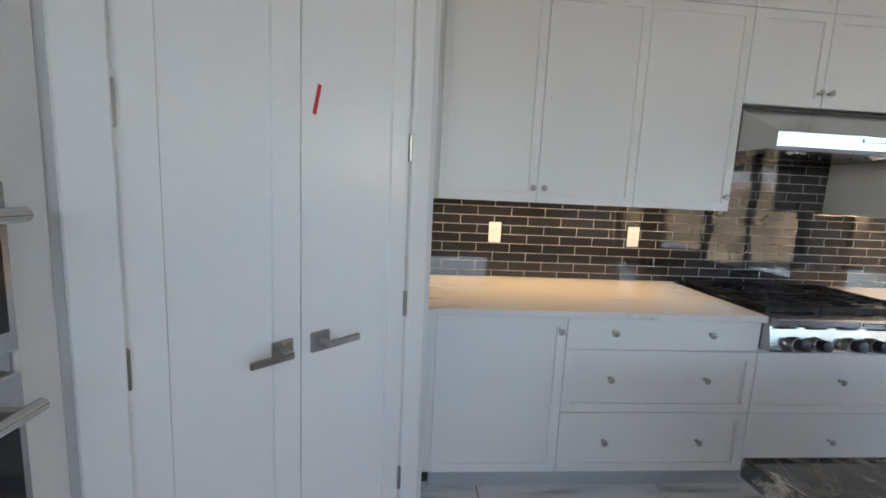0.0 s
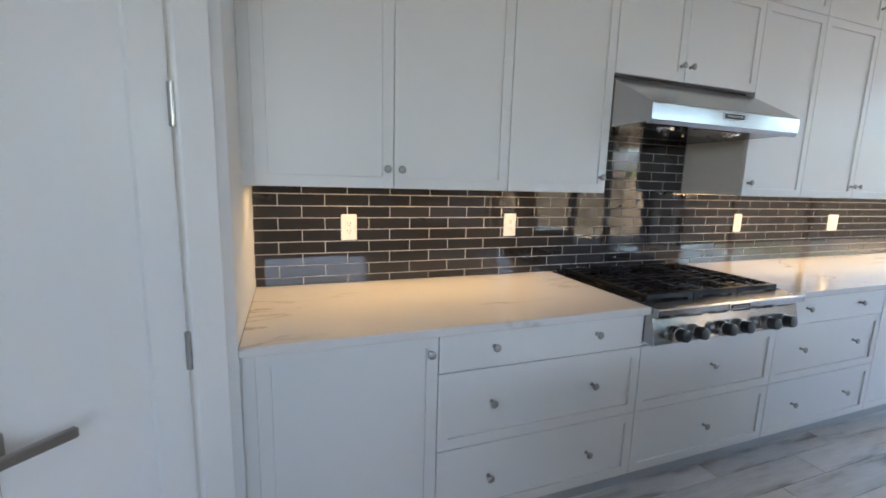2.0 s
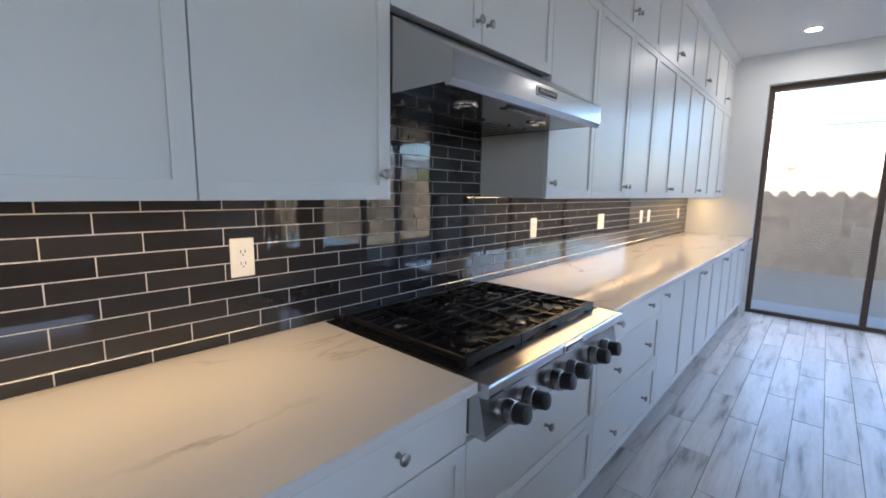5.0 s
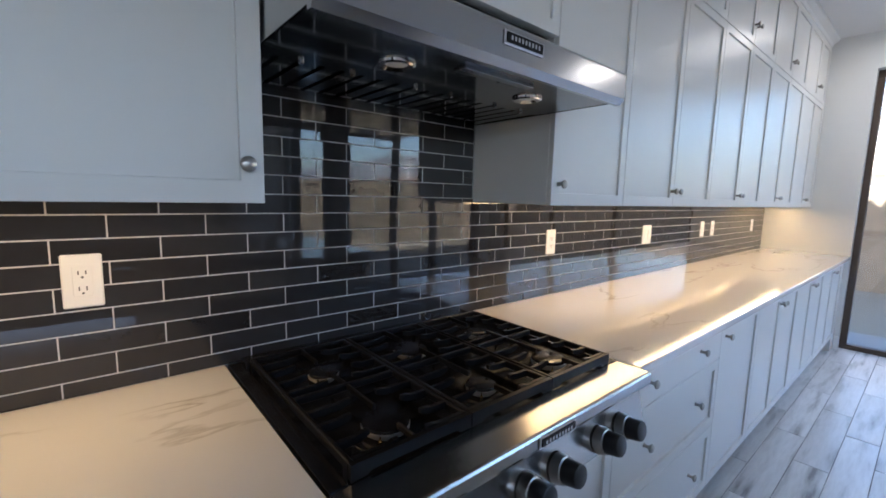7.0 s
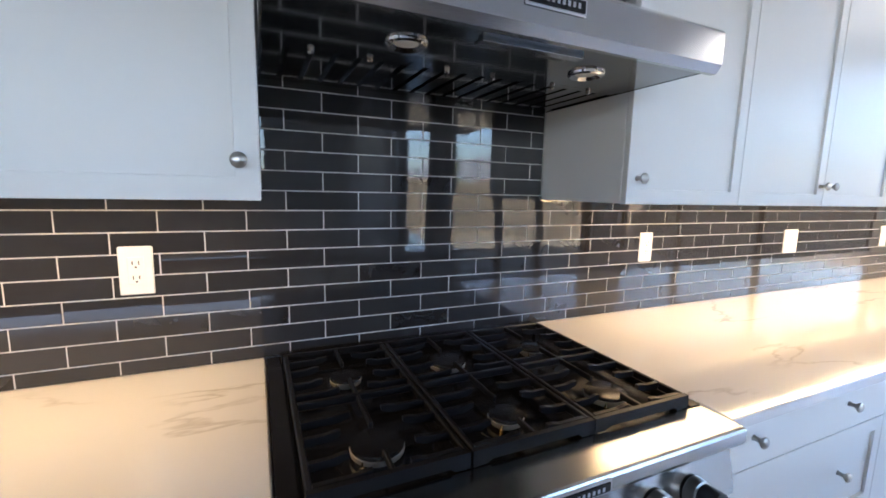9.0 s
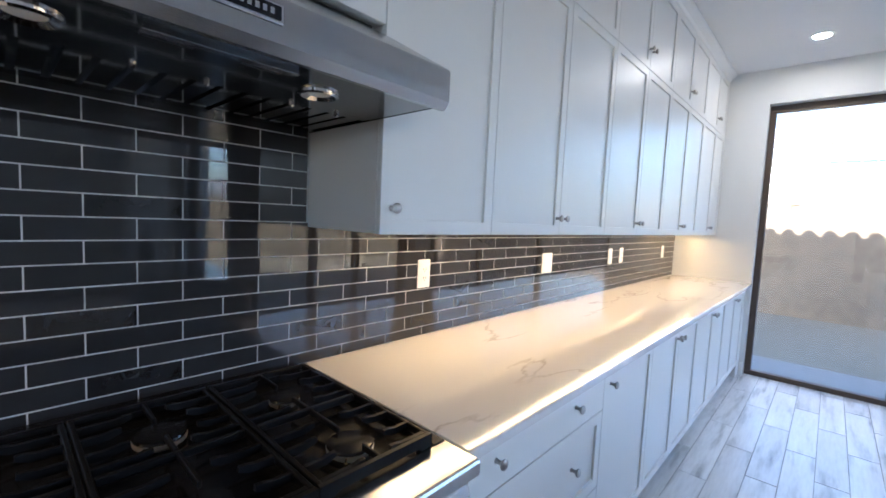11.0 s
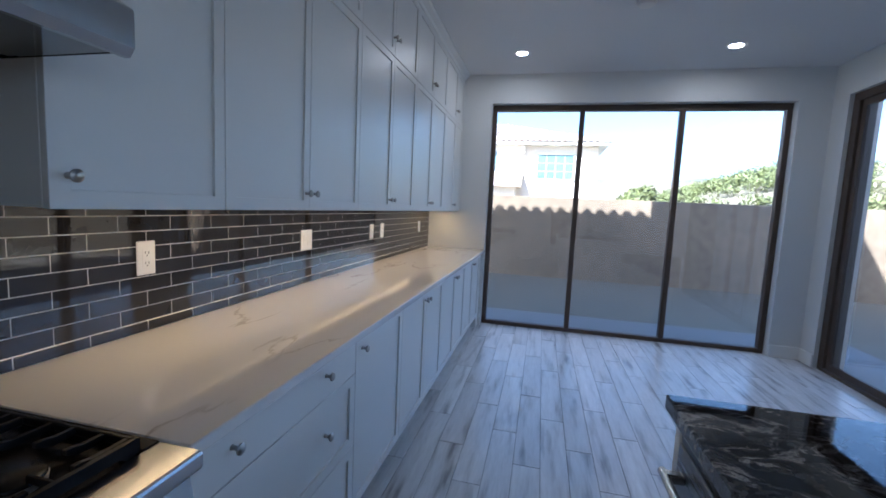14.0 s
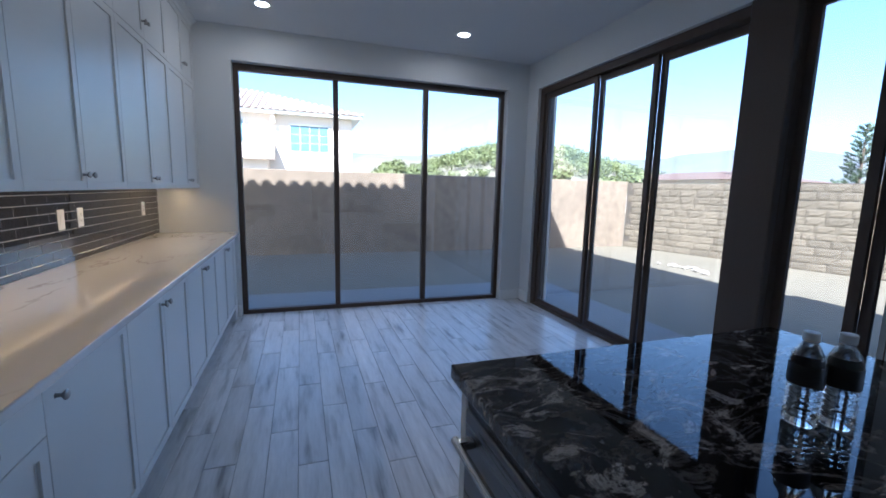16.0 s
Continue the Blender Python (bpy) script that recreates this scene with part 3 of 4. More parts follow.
# ---- rangetop ----
RX0, RX1 = 1.677, 2.590
ZL = 0.918                     # top of the front ledge, flush with the worktops
rt = thing("rangetop", ((RX0 + RX1) / 2, 2.05, 0.75), "stainless six-burner gas rangetop with black cast-iron grates", "rangetop")
part("body", box(RX0, RX1, 1.80, 2.435, 0.75, ZL - 0.014, bevel=0.002), STEEL, rt)
part("bullnose", prism(bmesh.new(), [(1.80, ZL - 0.014), (1.80, ZL - 0.040), (1.712, ZL - 0.040), (1.700, ZL - 0.036), (1.697, ZL - 0.028), (1.697, ZL - 0.006), (1.700, ZL - 0.001), (1.706, ZL), (1.7995, ZL), (1.7995, ZL - 0.014)], "x", RX0, RX1), STEEL, rt, "brushed steel front ledge")
part("control_panel", prism(bmesh.new(), [(1.80, ZL - 0.0405), (1.730, ZL - 0.0405), (1.708, 0.775), (1.708, 0.762), (1.80, 0.762)], "x", RX0 + 0.002, RX1 - 0.002), STEEL, rt)
slots = bmesh.new()
for i in range(6):
    x = RX0 + 0.075 + i * 0.152
    bx(slots, x - 0.055, x + 0.055, 1.7265, 1.7312, 0.864, 0.874)
part("vent_slots", slots, ENAMEL, rt, "dark vent slots above the knobs")
part("drip_pan", box(RX0 + 0.034, RX1 - 0.034, 1.800, 2.433, ZL - 0.014, ZL - 0.010, bevel=0.001), ENAMEL, rt, "glossy black burner pan")
for a, b in ((RX0, RX0 + 0.034), (RX1 - 0.034, RX1)):
    part("side_trim", box(a, b, 1.800, 2.435, ZL - 0.014, ZL + 0.003, bevel=0.001), ENAMEL, rt, "black enamel side border")
part("back_trim", box(RX0 + 0.034, RX1 - 0.034, 2.385, 2.436, ZL - 0.014, ZL + 0.016, bevel=0.002), ENAMEL, rt)
GW = (RX1 - RX0 - 0.076) / 3


def finger(xa, xb, y, z, tip):
    """A cast bar from the rim at xa towards the burner, its tip at xb lifted a little and cut back."""
    s_ = 1 if xb > xa else -1
    return prism(bmesh.new(), [(xa, z - 0.016), (xb - s_ * 0.020, z - 0.014), (xb, z - 0.006), (xb, z + tip), (xb - s_ * 0.012, z + tip), (xb - s_ * 0.030, z), (xa, z)][::s_], "y", y - 0.0048, y + 0.0048)


for i in range(3):
    gx0 = RX0 + 0.038 + i * GW + 0.002
    gx1 = gx0 + GW - 0.004
    gy0, gy1, gz = 1.803, 2.372, ZL + 0.031
    g = bmesh.new()
    w = 0.011
    # a raised front lip over a shallow arch, thin side rails, a cross rail and a low centre rail
    prism(g, [(gx0, gz - 0.030), (gx0 + 0.030, gz - 0.030), (gx0 + 0.040, gz - 0.023), (gx1 - 0.040, gz - 0.023), (gx1 - 0.030, gz - 0.030), (gx1, gz - 0.030), (gx1, gz), (gx0, gz)], "y", gy0, gy0 + w)
    for a in ((gx0, gx1, gy1 - w, gy1, gz - 0.018, gz), (gx0, gx0 + w, gy0 + w, gy1 - w, gz - 0.018, gz), (gx1 - w, gx1, gy0 + w, gy1 - w, gz - 0.018, gz),
              (gx0 + w, gx1 - w, (gy0 + gy1) / 2 - 0.006, (gy0 + gy1) / 2 + 0.006, gz - 0.018, gz)):
        bx(g, *a, bevel=0.0025)
    for fx in (gx0, gx1 - 0.018):
        for fy in (gy0 + 0.012, gy1 - 0.020):
            bx(g, fx, fx + 0.018, fy, fy + 0.018, ZL - 0.0102, gz - 0.014)
    cx = (gx0 + gx1) / 2
    grate = part("grate", g, IRON, rt, "black cast-iron grate")
    for cy in (1.915, 2.215):
        for k in (-0.094, -0.036, 0.036, 0.094):
            reach = 0.066 if abs(k) < 0.05 else 0.094
            part("finger", finger(gx0 + w, gx0 + w + reach, cy + k, gz, 0.004), IRON, grate)
            part("finger", finger(gx1 - w, gx1 - w - reach, cy + k, gz, 0.004), IRON, grate)
        for ya, yb in ((gy0 + w, cy - 0.045) if cy < 2 else ((gy0 + gy1) / 2 + 0.006, cy - 0.045), (cy + 0.045, (gy0 + gy1) / 2 - 0.006) if cy < 2 else (cy + 0.045, gy1 - w)):
            part("finger", box(cx - 0.0038, cx + 0.0038, ya, yb, gz - 0.014, gz, bevel=0.0015), IRON, grate)
        big = (i != 1) == (cy < 2.1)
        r = 0.050 if big else 0.038
        zb = ZL - 0.010
        part("burner_bowl", lathe(bmesh.new(), [(0, 0.0), (r + 0.028, 0.0), (r + 0.026, 0.002), (r + 0.012, 0.0025), (0, 0.0025)], pose(cx, cy, zb), 32), ENAMEL, rt, "shallow black bowl round the burner", True)
        b_ = part("burner", lathe(bmesh.new(), [(0, 0), (r - 0.010, 0), (r - 0.006, 0.006), (r, 0.008), (r + 0.001, 0.0165), (r - 0.003, 0.0175), (0, 0.0175)], pose(cx, cy, zb + 0.0026), 32), ALU, rt, "round aluminium burner base", True)
        part("burner_cap", lathe(bmesh.new(), [(0, 0), (r - 0.001, 0), (r, 0.0025), (r - 0.002, 0.0065), (r - 0.008, 0.008), (0, 0.0085)], pose(cx, cy, zb + 0.0202), 32), ENAMEL, b_, "black burner cap", True)
        part("igniter", lathe(bmesh.new(), [(0, 0), (0.0042, 0), (0.0042, 0.010), (0.002, 0.012), (0.0018, 0.019), (0, 0.0195)], pose(cx - r * 0.75, cy - r * 0.80, zb + 0.001), 10), BRASS, b_, "brass igniter pin", True)
KNOB_XS = (1.795, 1.900, 2.068, 2.176, 2.352, 2.458)
for x in KNOB_XS:
    m0 = pose(x, 1.711, 0.800, 80)
    k = part("control_knob", lathe(bmesh.new(), [(0, 0), (0.034, 0), (0.034, 0.006), (0.031, 0.022), (0.027, 0.024), (0, 0.024)], m0, 24), NICKEL, rt, "steel bezel with black control knob", True)
    kb = lathe(bmesh.new(), [(0, 0.024), (0.0275, 0.024), (0.0265, 0.052), (0.0245, 0.058), (0.021, 0.060), (0, 0.060)], m0, 24)
    part("knob_grip", kb, KNOBBLACK, k, "black knob grip", True)
bd = part("badge", box(2.080, 2.210, 1.6925, 1.6975, ZL - 0.030, ZL - 0.004, bevel=0.002), CHROME, rt, "small rectangular badge with bright rim")
part("badge_plate", box(2.086, 2.204, 1.6908, 1.6926, ZL - 0.025, ZL - 0.009), ENAMEL, bd, "dark badge plate")
tx = bmesh.new()
for i in range(9):
    bx(tx, 2.097 + i * 0.011, 2.103 + i * 0.011, 1.6902, 1.6909, ZL - 0.0215, ZL - 0.0135)
part("badge_marks", tx, CHROME, bd)

# ---- range hood ----
hood = thing("range_hood", (2.134, 2.2, 1.66), "stainless under-cabinet range hood with sloped front", "range hood")
HX0, HX1 = 1.679, 2.592
HB = 1.662                     # lowest edge of the canopy
shell = bmesh.new()
prism(shell, [(2.438, 1.70), (2.438, 1.886), (2.078, 1.886), (1.842, 1.748), (1.838, 1.742), (1.838, 1.678), (1.850, HB), (1.862, HB), (1.864, 1.675), (1.875, 1.700)], "x", HX0 + 0.003, HX1 - 0.003)
part("canopy", shell, STEEL, hood, "brushed steel canopy")
part("top_collar", box(HX0 + 0.02, HX1 - 0.02, 2.10, 2.43, 1.8865, 1.903), DARKSTEEL, hood, "narrow collar under the cabinet, shade in its colour")
for a, b in ((HX0, HX0 + 0.0028), (HX1 - 0.0028, HX1)):
    part("side_panel", prism(bmesh.new(), [(2.438, 1.671), (2.438, 1.886), (2.078, 1.886), (1.842, 1.748), (1.838, 1.742), (1.838, 1.678), (1.850, HB), (1.862, HB), (1.864, 1.671)], "x", a, b), STEEL, hood)
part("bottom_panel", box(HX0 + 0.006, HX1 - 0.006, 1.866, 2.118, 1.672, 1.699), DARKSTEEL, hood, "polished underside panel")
part("filter_backing", box(HX0 + 0.006, HX1 - 0.006, 2.1185, 2.43, 1.690, 1.699), ENAMEL, hood, "dark cavity behind the filters")
for i in range(3):
    w = (HX1 - HX0 - 0.016) / 3
    fx = HX0 + 0.008 + i * w
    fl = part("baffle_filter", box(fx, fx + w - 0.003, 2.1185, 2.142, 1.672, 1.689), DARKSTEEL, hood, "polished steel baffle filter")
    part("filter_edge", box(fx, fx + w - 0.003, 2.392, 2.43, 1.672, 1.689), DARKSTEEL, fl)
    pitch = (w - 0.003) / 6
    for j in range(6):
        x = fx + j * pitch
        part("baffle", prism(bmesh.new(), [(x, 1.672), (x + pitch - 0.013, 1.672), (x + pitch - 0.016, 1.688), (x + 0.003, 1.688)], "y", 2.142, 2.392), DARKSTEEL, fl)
    for x in (fx + w * 0.3, fx + w * 0.7):
        part("filter_latch", lathe(bmesh.new(), [(0, 0.0), (0.006, 0.0), (0.007, -0.006), (0.003, -0.009), (0, -0.009)], pose(x, 2.133, 1.672), 12), CHROME, fl, "small chrome latch", True)
for x in (1.935, 2.372):
    l = part("hood_light", lathe(bmesh.new(), [(0.024, -0.002), (0.036, -0.008), (0.041, -0.005), (0.042, 0.0)], pose(x, 2.008, 1.672), 28), CHROME, hood, "round chrome hood light", True)
    part("lens", lathe(bmesh.new(), [(0, -0.004), (0.014, -0.0035), (0.024, -0.002)], pose(x, 2.008, 1.672), 20), PLASTIC, l)
cp = part("control_strip", box(2.045, 2.275, 1.908, 1.930, 1.664, 1.672, bevel=0.001), STEEL, hood, "steel control strip under the hood")
for x in (2.085, 2.225):
    part("switch", box(x - 0.035, x + 0.035, 1.938, 1.956, 1.669, 1.6722, bevel=0.001), KNOBBLACK, cp)
hb = part("badge", box(2.081, 2.211, 1.8335, 1.8385, 1.705, 1.735, bevel=0.002), CHROME, hood, "small rectangular badge with bright rim")
part("badge_plate", box(2.087, 2.205, 1.8318, 1.8336, 1.710, 1.730), ENAMEL, hb, "dark badge plate")
tx = bmesh.new()
for i in range(9):
    bx(tx, 2.098 + i * 0.0112, 2.104 + i * 0.0112, 1.8312, 1.8319, 1.7155, 1.7245)
part("badge_marks", tx, CHROME, hb)


# ---- outlets and switches ----
def outlet(x, z, wide=0.072, kind="outlet", gfci=False):
    o = thing("wall_outlet" if kind == "outlet" else "light_switch", (x, 2.44, z), "white double wall outlet on dark tile" if kind == "outlet" else "white wall switch plate on dark tile", "outlet" if kind == "outlet" else "switch", "outlets along the backsplash")
    part("plate", box(x - wide / 2, x + wide / 2, 2.4335, 2.440, z - 0.06, z + 0.06, bevel=0.003), PLASTIC, o, smooth=True)
    n = 2 if wide > 0.1 else 1
    for j in range(n):
        cx = x + (j - (n - 1) / 2) * 0.046
        ins = part("insert", box(cx - 0.017, cx + 0.017, 2.4315, 2.434, z - 0.034, z + 0.034, bevel=0.001), PLASTIC, o)
        if kind == "outlet":
            for dz in (-0.018, 0.018):
                sb = bmesh.new()
                for dx in (-0.0065, 0.0065):
                    bx(sb, cx + dx - 0.0012, cx + dx + 0.0012, 2.4308, 2.4316, z + dz - 0.003, z + dz + 0.006)
                lathe(sb, [(0, 0), (0.0025, 0), (0.0025, 0.0009), (0, 0.0009)], pose(cx, 2.4317, z + dz - 0.009, 90), 8)
                part("socket", sb, SLOT, ins)
            if gfci:
                for dz in (-0.0035, 0.0035):
                    part("test_button", box(cx - 0.008, cx + 0.008, 2.4302, 2.4316, z + dz - 0.0025, z + dz + 0.0025, bevel=0.0005), PLASTIC, ins)
        else:
            part("rocker", box(cx - 0.014, cx + 0.014, 2.4295, 2.4316, z - 0.003, z + 0.03, bevel=0.001), PLASTIC, ins)
    return o


outlet(0.551, 1.183)
outlet(1.392, 1.187)
outlet(3.128, 1.185, gfci=True)
outlet(4.165, 1.180, 0.118, "switch")
outlet(5.14, 1.185, kind="switch")
outlet(5.37, 1.185)
outlet(6.50, 1.182)

# ---- ceiling lights ----
for x, y in ((6.29, 1.385), (6.29, -0.488)):
    dl = thing("downlight", (x, y, ZC), "round recessed ceiling downlight, switched on", "ceiling light", "recessed ceiling lights")
    part("trim_ring", lathe(bmesh.new(), [(0.055, -0.001), (0.058, -0.006), (0.078, -0.005), (0.082, 0.0)], pose(x, y, ZC), 32), TRIM, dl, smooth=True)
    part("lens", lathe(bmesh.new(), [(0, -0.002), (0.055, -0.002)], pose(x, y, ZC), 32), LAMPGLOW, dl, "glowing lens")
    lamp("downlight_beam", "AREA", 0.5, (1.0, 0.9, 0.76), pose(x, y, ZC - 0.012), 0.10)
det = thing("smoke_detector", (5.36, 0.455, ZC), "round white smoke detector on the ceiling", "smoke detector")
part("housing", lathe(bmesh.new(), [(0.07, 0), (0.07, -0.012), (0.055, -0.03), (0, -0.033)], pose(5.36, 0.455, ZC), 32), PLASTIC, det, smooth=True)

# ---- island ----
IX0, IX1, IY0, IY1 = 0.70, 3.155, -0.56, 0.722
isl = thing("kitchen_island", (1.93, 0.08, 0), "white kitchen island body with panelled sides", "island")
part("body", box(IX0 + 0.06, IX1 - 0.03, IY0 + 0.03, IY1 - 0.05, 0.10, 0.893, bevel=0.002), CAB, isl)
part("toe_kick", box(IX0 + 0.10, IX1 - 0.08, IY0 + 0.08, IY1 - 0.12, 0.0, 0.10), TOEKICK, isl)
part("end_panel", box(IX1 - 0.0295, IX1 - 0.012, IY0 + 0.03, IY1 - 0.04, 0.0, 0.893, bevel=0.002), CAB, isl)
part("corner_stile", box(3.088, IX1 - 0.030, IY1 - 0.0495, IY1 - 0.024, 0.0, 0.893, bevel=0.002), CAB, isl)
part("drawer_front", box(IX0 + 0.062, 2.44, IY1 - 0.0495, IY1 - 0.032, 0.12, 0.885, bevel=0.002), CAB, isl)
tagged(new("island_worktop", mesh_of("island_worktop", box(IX0, IX1, IY0, IY1, 0.894, 0.935, bevel=0.005, seg=2), GRANITE)), "polished black granite island top with cream swirls", "worktop")
dw = thing("dishwasher", (2.78, IY1 - 0.05, 0.1), "dark stainless dishwasher built into the island", "dishwasher")
part("front_panel", box(2.452, 3.085, IY1 - 0.0495, IY1 - 0.022, 0.12, 0.84, bevel=0.003), mat("dark_stainless", (0.20, 0.20, 0.21), 0.3, 1.0, fine=150, stretch=(0.3, 20, 20)), dw)
part("control_edge", box(2.452, 3.085, IY1 - 0.0495, IY1 - 0.026, 0.843, 0.885, bevel=0.003), ENAMEL, dw, "black glass control edge")
hd = part("handle", lathe(bmesh.new(), [(0, 0), (0.011, 0), (0.011, 0.56), (0, 0.56)], pose(2.488, IY1 + 0.022, 0.775, 0, 90), 16), STEEL, dw, "tubular steel handle", True)
for x in (2.51, 3.025):
    part("bracket", box(x - 0.012, x + 0.012, IY1 - 0.022, IY1 + 0.022, 0.763, 0.787, bevel=0.003), STEEL, hd)

# ---- wall oven ----
oc = thing("oven_cabinet", (-1.0, 0.42, 0), "tall white cabinet housing a double wall oven", "cabinet")
part("body", box(-1.395, -0.672, -0.08, 0.915, 0.0, ZC - 0.001, bevel=0.002), CAB, oc)
part("filler", box(-0.671, -0.652, 0.82, 0.915, 0.0, ZC - 0.002, bevel=0.004, seg=2), CAB, oc)
ov = thing("wall_oven", (-0.66, 0.43, 0.6), "stainless double wall oven with black glass doors", "oven")
part("surround", box(-0.671, -0.655, 0.025, 0.815, 0.42, 1.55, bevel=0.003), STEEL, ov)
part("control_panel", box(-0.655, -0.645, 0.03, 0.81, 1.40, 1.53, bevel=0.003), OVENGLASS, ov)
for z0, z1 in ((1.09, 1.39), (0.44, 1.05)):
    od = part("oven_door", box(-0.655, -0.632, 0.03, 0.81, z0, z1, bevel=0.004), STEEL, ov)
    part("window", box(-0.632, -0.629, 0.08, 0.79, z0 + 0.04, z1 - 0.10), OVENGLASS, od, "black glass oven window")
    oh = part("handle", lathe(bmesh.new(), [(0, 0), (0.013, 0), (0.013, 0.76), (0, 0.76)], pose(-0.587, 0.79, z1 - 0.055, 90), 16), STEEL, od, "tubular steel handle", True)
    for y in (0.13, 0.75):
        part("bracket", box(-0.6315, -0.583, y - 0.012, y + 0.012, z1 - 0.067, z1 - 0.043, bevel=0.003), STEEL, oh)


# ---- water bottles ----
def bottle(x, y):
    b = thing("water_bottle", (x, y, 0.935), "small clear plastic water bottle with black label on granite", "bottle", "water bottles on the island")
    prof = [(0, 0.001), (0.026, 0.0005), (0.031, 0.006)]
    for i in range(6):
        z = 0.015 + i * 0.0125
        prof += [(0.0315, z), (0.0285, z + 0.005), (0.0315, z + 0.010)]
    prof += [(0.0315, 0.092), (0.0315, 0.135), (0.028, 0.152), (0.018, 0.172), (0.0125, 0.180), (0.0125, 0.19), (0, 0.19)]
    part("body", lathe(bmesh.new(), prof, pose(x, y, 0.935), 28), PET, b, "clear ribbed bottle", True)
    part("wrapper", lathe(bmesh.new(), [(0.0322, 0.092), (0.0324, 0.094), (0.0324, 0.134), (0.0322, 0.136)], pose(x, y, 0.935), 28), LABELBLACK, b, "black paper label", True)
    part("cap", lathe(bmesh.new(), [(0.0145, 0.184), (0.0150, 0.186), (0.0150, 0.202), (0.0135, 0.204), (0, 0.204)], pose(x, y, 0.935), 24), CAPWHITE, b, "white screw cap", True)
    return b


b0 = bottle(2.665, 0.095)
copy_thing(b0, pose(2.635, 0.03, 0.935))

# ---- outside: yard, walls, houses, hills ----
structure("pavement", bx(bx(bmesh.new(), 7.135, 8.1, -2.7, 3.0, -0.11, -0.05, 0.01), 1.0, 7.13, -2.7, -1.83, -0.11, -0.05, 0.01), CONCRETE, "narrow grey concrete strip along the house", "pavement")
garden_wall = structure("garden_wall", bx(bmesh.new(), 11.85, 12.05, -7.75, 9.0, -0.12, 1.75, 0.012), STUCCOWALL, "garden wall, mostly in shade, its colour darkened to pinkish-tan for it", "wall")
WDIR = Vector((-5.2, -1.6, 0)).normalized()
WANG = math.degrees(math.atan2(WDIR.y, WDIR.x))
block_wall = structure("block_wall", box(0, 13.0, 0.0, 0.16, -0.12, 1.72), MORTAR, "sunlit tan split-face block garden wall", "wall")
block_wall.matrix_world = pose(11.85, -7.75, 0, 0, 0, WANG)

# storey and tiled roof above, seen only by the shade they cast
structure("upper_storey", bx(bmesh.new(), -6.0, 7.10, -1.80, 9.0, ZC + 0.21, 5.78), STUCCO, "stuccoed storey above the kitchen", "house wall")
roof_bm = bx(bx(bmesh.new(), -6.0, 7.62, 1.35, 9.0, 5.98, 6.07), -6.0, 7.62, -1.95, 1.35, 5.78, 6.95)
for i in range(26):
    y = 1.55 + i * 0.28
    lathe(roof_bm, [(0, 0), (0.105, 0), (0.105, 0.07), (0, 0.07)], pose(7.55, y, 6.07, 0, 90), 10)
structure("house_roof", roof_bm, CLAY, "clay-tiled roof edge above the kitchen", "roof")


